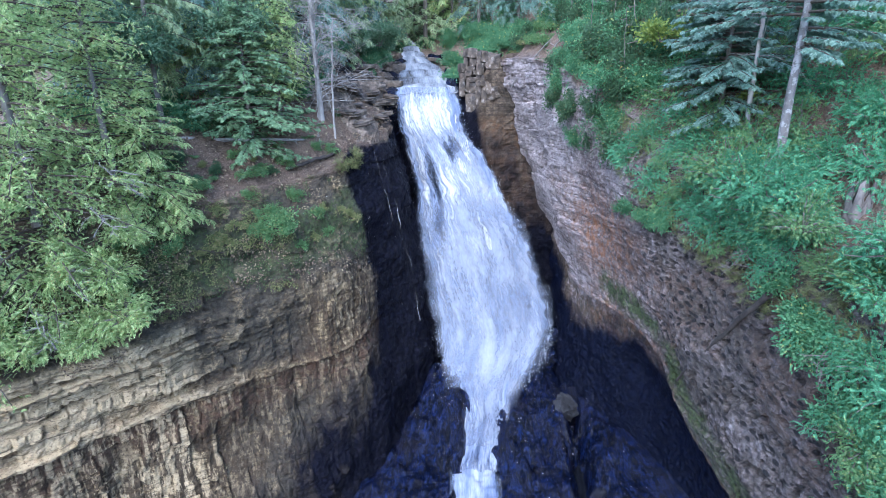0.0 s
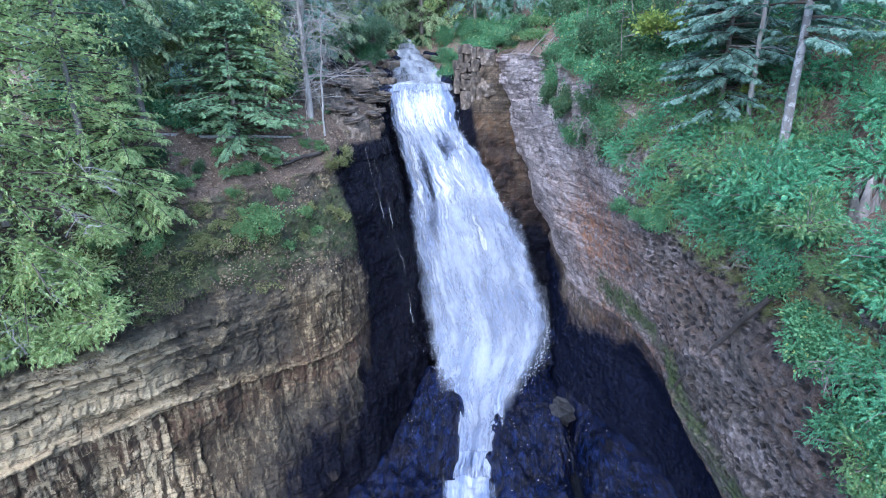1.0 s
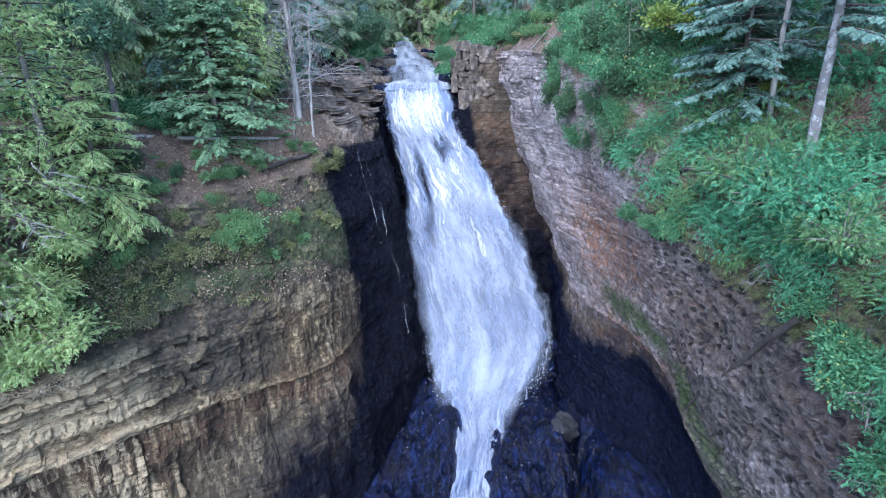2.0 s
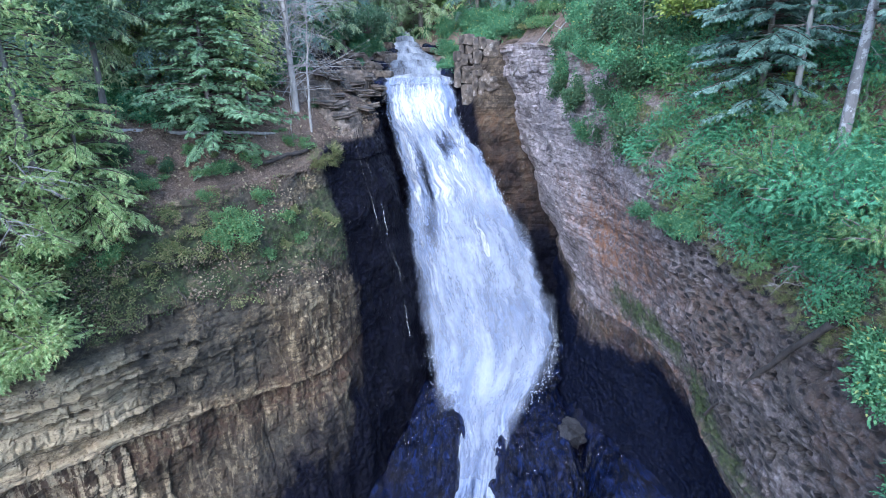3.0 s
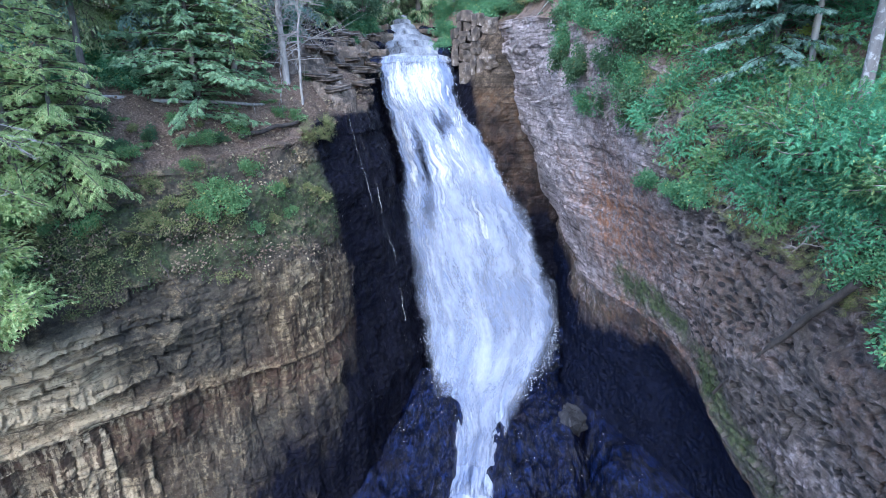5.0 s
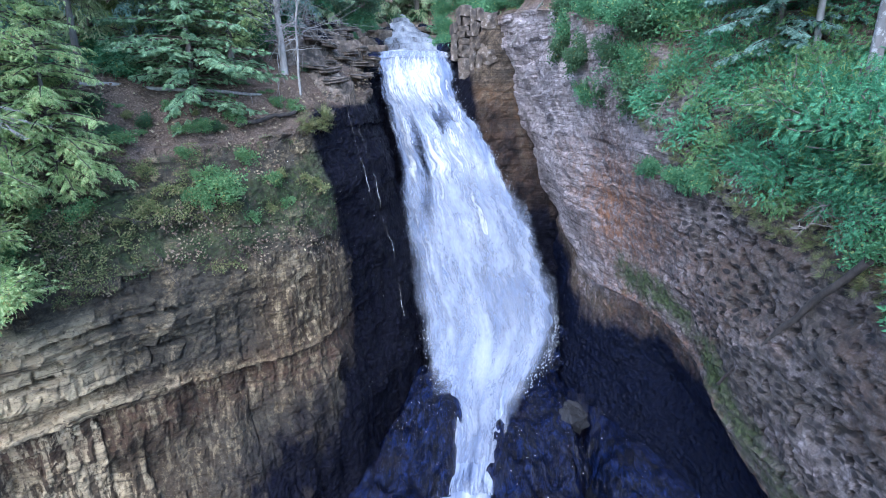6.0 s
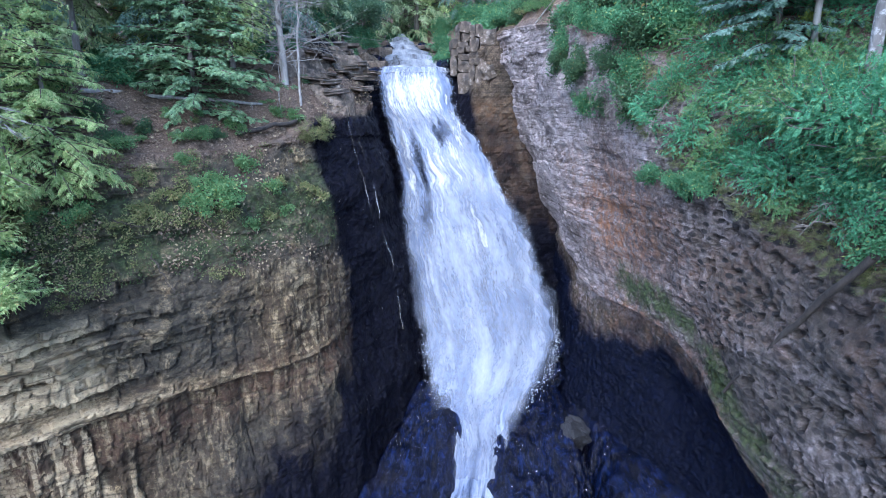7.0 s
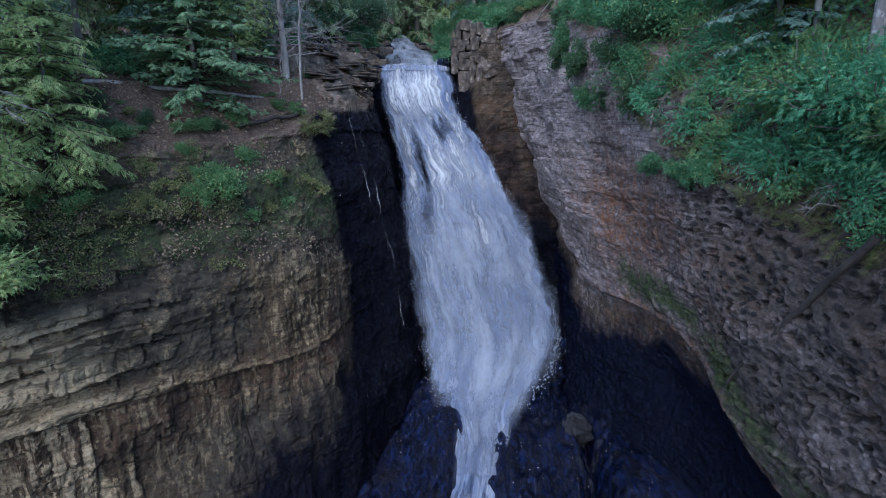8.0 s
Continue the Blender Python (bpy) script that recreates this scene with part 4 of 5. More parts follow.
def conifer(name, place, label, category, **kw):
    ob = empty(name, place, label, category)
    for nm, me in zip(("trunk", "crown"), conifer_meshes(**kw)):
        part(nm, me, ob)
    return ob


def shrub(name, place, label, size, seed, leaf, template=LEAVES, leaf_size=0.11, count=900, wood=darkwood, category="shrub", hang=0.0):
    """A bush of many stems with leaves on them, within an egg of the given half sizes."""
    g = np.random.RandomState(seed)
    ob = empty(name, place, label, category)
    S = np.array(size)
    stems = Soup()
    n = max(6, count // 40)
    tips = []
    for k in range(n):
        a, r = g.uniform(0, 2 * np.pi), math.sqrt(g.uniform(0, 1))
        tip = np.array([math.cos(a) * r, math.sin(a) * r, g.uniform(0.2, 1.0) * math.sqrt(max(0.05, 1 - r * r * 0.8))]) * S * [1, 1, 1.6]
        tip[2] -= hang * r * S[2]
        s = np.linspace(0, 1, 6)[:, None]
        B = tip * s * [1, 1, 0] + np.array([0, 0, 1]) * tip[2] * s ** 0.7 + 0.06 * S * s * np.sin(s * 5 + k)
        stems.tube(B, 0.008 + 0.012 * (1 - s[:, 0]), 4)
        tips.append(B)
    part("stem", stems.mesh("stem", wood), ob)
    T = np.stack(tips)
    k = g.randint(0, n, count)
    q = g.uniform(0.3, 1.0, count) ** 0.7 * 5
    i = np.clip(q.astype(int), 0, 4)
    P = T[k, i] * (1 - (q - i))[:, None] + T[k, i + 1] * (q - i)[:, None] + g.normal(0, 0.16, (count, 3)) * S
    D = P / S + g.normal(0, 0.5, (count, 3))
    D[:, 2] -= 0.3
    crown = Soup()
    crown.stamp(*template, turned(P, D, np.array([[0, 0, 1.0]]) + g.uniform(-0.5, 0.5, (count, 3)), leaf_size * g.uniform(0.7, 1.4, count), g.uniform(-0.6, 0.6, count)))
    part("foliage", crown.mesh("foliage", leaf, False), ob)
    return ob


def gz(x, y):
    return float(ground_z(np.array([[x, y]]))[0])



def copy_at(ob, x, y, z, turn=0.0, size=1.0, tilt=(0.0, 0.0)):
    return copy_thing(ob, pose(x, y, z, tilt[0], tilt[1], turn) @ Matrix.Scale(size, 4))


# ---- rocks at the lip ----
def stone_mesh(name, size, seed, material, rough=0.10, cuts=5, worn=0.10):
    """A weathered block: a box with chipped faces and rounded edges."""
    bm = bmesh.new()
    bmesh.ops.create_cube(bm, size=1.0)
    bmesh.ops.subdivide_edges(bm, edges=bm.edges[:], cuts=cuts, use_grid_fill=True)
    me = bpy.data.meshes.new(name)
    bm.to_mesh(me)
    bm.free()
    V = np.empty(len(me.vertices) * 3, np.float32)
    me.vertices.foreach_get("co", V)
    V = V.reshape(-1, 3).astype(float)
    r = np.abs(V * 2)
    V *= (1 - worn * np.maximum(r.sum(1) - 2.0, 0))[:, None]
    V = V * size
    V += rough * min(size) * np.stack([fbm(V * 2.2 / max(0.3, max(size)) + seed * 3.1 + k * 17, 4, seed + k) for k in range(3)], 1)
    me.vertices.foreach_set("co", V.astype(np.float32).ravel())
    me.polygons.foreach_set("use_smooth", np.full(len(me.polygons), False))
    me.materials.append(material)
    me.update()
    return me


def stone_material(name, dark, mid, light):
    n = Nodes(name)
    a, c = n.noise(4, 8, 0.72), n.noise(1.2, 5, 0.7)
    col = n.ramp(a, (0.3, dark), (0.52, mid), (0.72, light))
    col = n.mix(n.math("MULTIPLY", n.rand(), 0.35), col, mid)
    col = n.mix(n.ramp(c, (0.46, 0.0), (0.60, 0.9)), col, dark)
    n.set(Base_Color=col, Roughness=0.8)
    n.bump(n.math("ADD", a, n.noise(18, 6, 0.7)), 0.8, 0.05)
    return n.m


slab_stone = stone_material("ledge_stone", (0.022, 0.017, 0.013), (0.140, 0.106, 0.080), (0.36, 0.295, 0.235))
block_stone = stone_material("block_stone", (0.020, 0.015, 0.012), (0.098, 0.074, 0.056), (0.42, 0.38, 0.35))


def slab_mesh(name, d, w, h, seed, material):
    """A thin weathered bed of stone with a broken, many-cornered outline."""
    g = np.random.RandomState(seed)
    k = 16
    a = np.arange(k) * 2 * np.pi / k + g.uniform(-0.13, 0.13, k)
    r = (np.abs(np.cos(a)) ** 5 + np.abs(np.sin(a)) ** 5) ** -0.2 * g.uniform(0.84, 1.03, k)
    ring = np.stack([np.cos(a) * r * d / 2, np.sin(a) * r * w / 2], 1)
    V = [np.concatenate([ring * f, np.full((k, 1), z) + g.uniform(-0.10, 0.10, (k, 1)) * h], 1) for f, z in ((0.86, -0.5 * h), (0.99, -0.25 * h), (0.95, 0.1 * h), (1.0, 0.40 * h), (0.93, 0.5 * h), (0.5, 0.52 * h))]
    V = np.concatenate(V + [[(0, 0, 0.5 * h)]])
    F = []
    for m in range(5):
        for j in range(k):
            p, q = m * k + j, m * k + (j + 1) % k
            F += [(p, q, q + k), (p, q + k, p + k)]
    F += [(5 * k + j, 5 * k + (j + 1) % k, 6 * k) for j in range(k)]
    return mesh_of(name, V, F, material, False)


def slab_stack():
    """Thin sandstone beds that step down from the stream to the brink of the dry side."""
    ob = empty("rock_ledges", (-2.7, 21.8, 10.4), "stepped thin-bedded dark brown sandstone ledges beside the brink", "rock ledge")
    X, Y = np.arange(-6.2, -1.2, 0.045), np.arange(18.3, 27.5, 0.045)
    G = np.stack(np.meshgrid(X, Y, indexing="ij"), -1).reshape(-1, 2)
    q = np.concatenate([G, G[:, :1] * 0], 1)
    z = ground_z(G)
    T = (z + 0.20 * fbm(q * 0.8, 3, 61) + 0.07 * fbm(q * [3.5, 2.2, 1], 3, 62)) / 0.16
    step = np.floor(T) + smooth(T - np.floor(T), 0.72, 0.98)
    thick = lattice(np.floor(T).astype(np.int64), np.floor(T).astype(np.int64) * 0, np.floor(T).astype(np.int64) * 0 + 4, 9)
    top = 0.16 * step + 0.07 * thick + 0.02 * fbm(q * 5, 3, 63) + 0.05
    shore = np.abs(G[:, 0] - stream_x(G[:, 1]))
    hide = np.maximum(smooth(np.abs(G[:, 0] + 2.9) + 0.35 * fbm(q * 1.1, 3, 64), 1.4, 2.0), np.maximum(smooth(-G[:, 1] + 0.3 * fbm(q * 1.3, 2, 66), -19.4, -18.9), smooth(1.75 - shore, 0.0, 0.3) * (G[:, 1] > 24.3)))
    drop = inside(G, np.concatenate([RIM[:, :2], [(45, -60), (-45, -60)]])) | (G[:, 0] + 0.12 * fbm(q * 1.7, 3, 67) > np.interp(G[:, 1], [19.5, 22.0, 24.4, 24.5], [-2.3, -2.45, -2.6, 9]))
    z = np.where(drop, z - 0.45, top - 0.6 * hide)
    F = grid_faces(len(X), len(Y))
    me = mesh_of("ledge", np.concatenate([G - [-2.7, 21.8], z[:, None] - 10.4], 1), F[~drop[F].all(1)], slab_stone, False)
    part("ledge", me, ob)
    g = random.Random(8)
    for k in range(22):
        x, y = g.uniform(-4.0, -2.2), g.uniform(19.4, 26.0)
        if inside(np.array([[x + 0.3, y]]), np.concatenate([RIM[:, :2], [(45, -60), (-45, -60)]]))[0] or abs(x - float(stream_x(y))) < 1.7 and y > 24:
            continue
        o = part("slab", slab_mesh("slab", g.uniform(0.5, 1.0), g.uniform(0.6, 1.8), g.uniform(0.08, 0.16), g.randrange(999), slab_stone), ob)
        o.location = (x + 2.7, y - 21.8, gz(x, y) + g.uniform(0.02, 0.14) - 10.4)
        o.rotation_euler = (radians(g.uniform(-3, 3) + 3), radians(g.uniform(-6, 6)), radians(g.uniform(-40, 30)))


slab_stack()


def block_pillar():
    """Jointed blocks that stand beside the brink."""
    ob = empty("rock_pillar", (1.6, 24.2, 10.4), "jointed buff and white-stained sandstone block pillar beside the brink", "rock outcrop")
    g = random.Random(3)
    for x0, x1, top, z in ((0.74, 0.98, 13.1, 11.7), (0.96, 1.42, 13.75, 11.05), (1.40, 1.86, 13.6, 10.8), (1.84, 2.55, 13.5, 10.5)):
        face = g.uniform(-0.12, 0.12)
        while z < top - 0.1:
            h = min(g.choice((0.22, 0.3, 0.45, 0.6, 0.85)) * g.uniform(0.85, 1.15), top - z)
            split = g.uniform(0.35, 0.65) if g.random() < 0.35 else None
            for a, c in (((x0, x1),) if split is None else ((x0, x0 + (x1 - x0) * split), (x0 + (x1 - x0) * split, x1))):
                o = part("block", stone_mesh("block", (c - a + 0.015, 1.4, h + 0.005), g.randrange(999), block_stone, 0.20, 9, 0.07), ob)
                o.location = ((a + c) / 2 - 1.6 + g.uniform(-0.02, 0.02), 0.86 + face * 0.6 + g.uniform(-0.08, 0.08), z + h / 2 - 10.4)
                o.rotation_euler = (radians(g.uniform(-2, 2)), radians(g.uniform(-2, 2)), radians(g.uniform(-7, 7)))
            z += h


block_pillar()
boulder = new("boulder", stone_mesh("boulder", (0.8, 0.75, 0.75), 40, stone_material("boulder_stone", (0.005, 0.005, 0.008), (0.012, 0.013, 0.018), (0.045, 0.046, 0.052)), 0.16, 14))
boulder.location = (4.75, 17.85, 0.15)
boulder.rotation_euler = (0.3, 0.2, 0.5)
tagged(boulder, "rough grey boulder sitting on the wet bedrock ledge", "boulder")
for x, y, z, s, k in ((4.55, 21.0, 0.75, 0.75, 5), (4.85, 21.5, 1.5, 0.5, 6), (4.15, 20.2, 0.3, 0.45, 7)):
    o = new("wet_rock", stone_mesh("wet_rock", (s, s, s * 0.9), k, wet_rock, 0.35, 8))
    o.location = (x, y, z)
    tagged(o, "black wet rock in the splash at the foot of the falls", "rock", "splash rocks")

g = random.Random(31)
for k in range(16):
    y = 24.9 + 0.42 * k + g.uniform(-0.15, 0.15)
    side = 1 if k % 2 else -1
    w = float(np.interp(y, [24, 26, 29, 32], [1.5, 1.4, 1.1, 0.7]))
    x = float(stream_x(y)) + side * (w + g.uniform(0.0, 0.55))
    o = new("stream_rock", stone_mesh("stream_rock", (g.uniform(0.35, 0.8), g.uniform(0.4, 0.9), g.uniform(0.18, 0.40)), 70 + k, wet_rock if k % 3 == 0 else slab_stone, 0.3, 6))
    o.location = (x, y, float(stream_z(y)) + 0.05)
    o.rotation_euler = (g.uniform(-0.15, 0.15), g.uniform(-0.15, 0.15), g.uniform(0, 3))
    tagged(o, "dark wet flat rock at the edge of the rapids", "rock", "rocks of the rapids")

# ---- thin side trickles over the black wall ----
def trickle(points, width, label, seed):
    L = [on_wall("cliff_left", x, y, z, 0.13) for x, y, z in points]
    P = np.array([tuple(p) for p in L])
    t = np.linspace(0, len(P) - 1, 90)
    C = np.stack([np.interp(t, np.arange(len(P)), P[:, k]) for k in range(3)], 1)
    C[:, 0] += 0.03 * fbm(np.stack([t * 3, t * 0, t * 0], 1), 3, seed)
    w = width * (0.6 + 0.5 * np.abs(fbm(np.stack([t * 2, t * 0 + 4, t * 0], 1), 2, seed)))
    u = np.linspace(-0.5, 0.5, 5)
    V = C[:, None] + np.stack([u, u * 0, u * 0], 1)[None] * w[:, None, None]
    V[..., 1] -= 0.03 * (1 - (2 * u) ** 2)
    me = mesh_of("trickle", V.reshape(-1, 3), grid_faces(90, 5), veil)
    flow(me, np.repeat(u[None] * width, 90, 0), np.repeat(t[:, None] * 1.5, 5, 1), seed, np.broadcast_to(0.37 + 0.3 * np.abs(u) * 2, (90, 5)))
    tagged(new("side_trickle", me), label, "waterfall", "side trickles")


trickle(((-2.6, 19.3, 10.35), (-2.4, 19.2, 9.0), (-2.3, 19.2, 8.2), (-2.1, 19.2, 7.4), (-1.6, 19.3, 6.4)), 0.06, "faint white trickle down the black wet wall", 3)
trickle(((-2.25, 19.6, 10.3), (-2.0, 19.4, 8.6), (-1.75, 19.3, 7.6), (-1.45, 19.4, 6.9), (-1.2, 19.5, 5.8), (-1.0, 19.5, 4.6), (-0.9, 19.6, 3.2)), 0.09, "bright narrow trickle running down the black wet wall", 5)
trickle(((-2.35, 19.5, 10.3), (-2.15, 19.4, 9.2), (-2.05, 19.4, 8.7)), 0.04, "thread of water on the black wet wall", 8)


# ---- fallen and dead wood ----
def wood_line(name, a, b, r0, r1, label, material, category="log", bend=0.05, twigs=0, seed=0, spread=0.5, span=(0.25, 0.98)):
    g = np.random.RandomState(seed)
    a, b = np.array(a, float), np.array(b, float)
    t = np.linspace(0, 1, 14)[:, None]
    side = np.cross(b - a, [0.3, 0.2, 1.0])
    side /= np.linalg.norm(side)
    P = a + (b - a) * t + side * bend * np.linalg.norm(b - a) * np.sin(t * 3.1) + 0.02 * g.normal(0, 1, (14, 3))
    ob = empty(name, tuple(a), label, category)
    s = Soup().tube(P - a, r0 + (r1 - r0) * t[:, 0], 9, 0.22, seed)
    part("stem", s.mesh("stem", material), ob)
    for k in range(twigs):
        f = g.uniform(*span)
        o = a + (b - a) * f - a
        d = g.normal(0, 1, 3) * [1, 1, 0.5] + (b - a) / np.linalg.norm(b - a) * 0.4
        d /= np.linalg.norm(d)
        L = spread * g.uniform(0.4, 1.2) * (1.15 - 0.6 * f)
        q = np.linspace(0, 1, 6)[:, None]
        tw = Soup().tube(o + d * L * q + np.array([0, 0, -0.25 * L]) * q ** 2 + 0.05 * L * q * np.sin(q * 7 + k), 0.009 * (1 - 0.8 * q[:, 0]) + 0.003, 4)
        for j in range(4):
            e = d + g.normal(0, 0.6, 3)
            q0 = g.uniform(0.3, 0.95)
            s0 = o + d * L * q0 + np.array([0, 0, -0.25 * L]) * q0 ** 2
            tw.tube(s0 + e * L * 0.4 * q, 0.006 * (1 - 0.7 * q[:, 0]), 4)
        part("twig", tw.mesh("twig", material), ob)
    return ob


wood_line("dead_tree", (-4.2, 18.85, gz(-4.2, 18.85) - 0.1), (-4.35, 18.8, 19.5), 0.095, 0.05, "tall grey dead tree trunk with bare drooping branches", deadwood, "dead tree", 0.012, 120, 4, 1.9, (0.06, 0.5))
wood_line("dead_tree", (-3.7, 18.5, gz(-3.7, 18.5) - 0.1), (-3.6, 18.7, 14.5), 0.04, 0.015, "thin grey dead sapling", deadwood, "dead tree", 0.03, 24, 5, 0.8)
wood_line("fallen_log", (-8.1, 15.6, gz(-8.1, 15.6) + 0.06), (-4.6, 17.8, gz(-4.6, 17.8) + 0.06), 0.065, 0.035, "weathered grey fallen log on the litter", deadwood, "log", 0.02, 3, 6)
wood_line("dead_tree", (-11.1, 14.4, gz(-11.1, 14.4) - 0.1), (-12.0, 14.6, 19.0), 0.075, 0.04, "slim pale leaning birch trunk at the forest edge", bark_pale, "tree", 0.01, 14, 15, 0.8, (0.4, 0.95))
wood_line("fallen_log", (-4.9, 16.5, gz(-4.9, 16.5) + 0.05), (-3.5, 17.9, gz(-3.5, 17.9) + 0.02), 0.07, 0.05, "dark half-buried log along the terrace", darkwood, "log", 0.04, 0, 7)
wood_line("leaning_log", on_wall("cliff_right", 6.5, 9.6, 8.8, 0.28), on_wall("cliff_right", 6.6, 12.7, 4.8, 0.16), 0.065, 0.035, "dark wet log leaning against the pitted cliff", darkwood, "log", 0.0, 0, 9)
wood_line("leaning_pole", (2.85, 23.3, 12.2), (4.0, 21.0, 13.95), 0.03, 0.02, "bare grey leaning pole on the cliff", deadwood, "dead branch", 0.02, 4, 10)
wood_line("leaning_pole", (3.4, 22.7, 12.0), (4.35, 20.3, 14.1), 0.025, 0.018, "bare grey leaning pole on the cliff", deadwood, "dead branch", 0.03, 6, 11)
for k, (x, y, z, u, v, w) in enumerate(((-6.0, 13.7, 7.7, -5.6, 14.0, 6.3), (-5.2, 14.6, 8.1, -4.7, 14.8, 7.3), (-3.6, 16.9, 9.3, -3.5, 16.7, 8.3), (-6.5, 13.5, 8.4, -6.0, 13.6, 8.2))):
    wood_line("bare_root", on_wall("cliff_left", x, y, z, 0.12), on_wall("cliff_left", u, v, w, 0.14), 0.014, 0.007, "thin bare root hanging down the mossy cliff", twig_bark, "root", 0.1, 3, 20 + k, 0.35)


def stump():
    ob = empty("broken_stump", (7.8, 9.7, gz(7.8, 9.7)), "grey broken tree stump with splintered top", "tree stump")
    z0 = gz(7.8, 9.7)
    an = np.arange(20) * 2 * np.pi / 20
    hs = np.linspace(-0.4, 1.0, 16)
    g = np.random.RandomState(4)
    top = 0.75 + 0.5 * g.uniform(0, 1, 20) + (10.7 - z0 - 0.9)
    V = []
    for i, h in enumerate(hs):
        f = i / 15
        r = (0.23 - 0.04 * f) * (1 + 0.12 * np.sin(an * 5 + 1) + 0.06 * g.normal(0, 1, 20))
        V.append(np.stack([np.cos(an) * r, np.sin(an) * r, -0.4 + (top + 0.4) * f], 1))
    V.append(np.stack([np.cos(an) * 0.15, np.sin(an) * 0.15, top - 0.15 - 0.2 * g.uniform(0, 1, 20)], 1))
    V.append(np.stack([np.cos(an) * 0.02, np.sin(an) * 0.02, top * 0 + top.mean() - 0.45], 1))
    V = np.array(V)
    k, s = V.shape[:2]
    i, j = np.meshgrid(np.arange(k - 1), np.arange(s), indexing="ij")
    F = np.stack([i * s + j, i * s + (j + 1) % s, (i + 1) * s + (j + 1) % s, (i + 1) * s + j], -1).reshape(-1, 4)
    part("stem", mesh_of("stem", V.reshape(-1, 3), F, stump_wood), ob)


stump()

# ---- trees of the left bank ----
GREEN_CEDAR = "yellow-green white cedar with ragged sprays on the cliff edge"
for x, y, h, b, r, s in ((-8.9, 11.2, 9.5, -2.9, 1.7, 1), (-8.0, 12.9, 8.0, -0.4, 1.35, 2), (-9.8, 13.2, 11, 0.2, 1.9, 3), (-10.4, 10.4, 10, -2.5, 2.0, 4)):
    conifer("cedar_tree", (x, y, gz(x, y)), GREEN_CEDAR, "cedar tree", seed=s, height=h, base=b, radius=r, template=CEDAR_FINE, leaf=cedar_leaf, wood=bark, droop=0.30, spray=0.135, per=7, gap=0.19, flat=1.2, mess=1.2, ragged=0.75, step=0.065, wild=1.3, loose=0.10)
conifer("fir_tree", (-5.9, 16.75, gz(-5.9, 16.75)), "young green balsam fir with flat tiered branches", "fir tree", seed=11, height=4.5, base=-0.3, radius=1.8, template=FIR_DENSE, leaf=fir_green, wood=bark, droop=0.16, per=11, gap=0.20, spray=0.19, step=0.08, ragged=0.65, wild=0.7, mess=0.7, loose=0.03)
conifer("cedar_tree", (-5.35, 17.9, gz(-5.35, 17.9)), "bright green young cedar behind the fir", "cedar tree", seed=12, height=6.0, base=1.0, radius=1.15, template=CEDAR_FINE, leaf=cedar_leaf, wood=bark, droop=0.3, per=7, gap=0.16, spray=0.17, flat=0.9, mess=0.9, step=0.07, wild=1.1, loose=0.08)
conifer("hemlock_tree", (-7.6, 13.6, gz(-7.6, 13.6)), "dark green hemlock with feathery drooping branches", "hemlock tree", seed=13, height=3.4, base=-0.7, radius=1.7, template=HEMLOCK, leaf=cedar_leaf, wood=bark, droop=0.22, per=9, gap=0.20, trunk=0.07, spray=0.27, step=0.11)
conifer("hemlock_tree", (-8.2, 15.85, gz(-8.2, 15.85)), "dark hemlock with open lower trunk", "hemlock tree", seed=14, height=10, base=2.2, radius=1.9, template=HEMLOCK, leaf=fir_leaf, wood=bark, droop=0.3, per=6, gap=0.28, trunk=0.09, spray=0.3, step=0.13)

# ---- trees of the right bank ----
conifer("fir_tree", (7.2, 11.4, gz(7.2, 11.4) - 0.6), "tall fir with pale blotched trunk and blue-green tiered branches", "fir tree", seed=21, height=15, base=3.3, radius=2.2, template=FIR_DENSE, leaf=fir_blue, wood=bark_pale, droop=0.14, per=6, gap=0.32, trunk=0.10, spray=0.18, flat=0.3, mess=0.5, step=0.06, ragged=0.5, wild=0.6)
conifer("fir_tree", (6.9, 13.6, gz(6.9, 13.6) - 0.3), "blue-green fir with flat layered branches", "fir tree", seed=22, height=6.5, base=0.6, radius=1.8, template=FIR_DENSE, leaf=fir_blue, wood=bark, droop=0.18, per=9, gap=0.26, trunk=0.08, spray=0.18, flat=0.3, mess=0.5, step=0.065, wild=0.6)
wood_line("dead_fir", (7.3, 13.0, gz(7.3, 13.0) - 0.2), (7.1, 12.8, gz(7.3, 13.0) + 6.5), 0.06, 0.02, "grey dead fir with a tangle of bare twigs", deadwood, "dead tree", 0.01, 46, 31, 1.3)

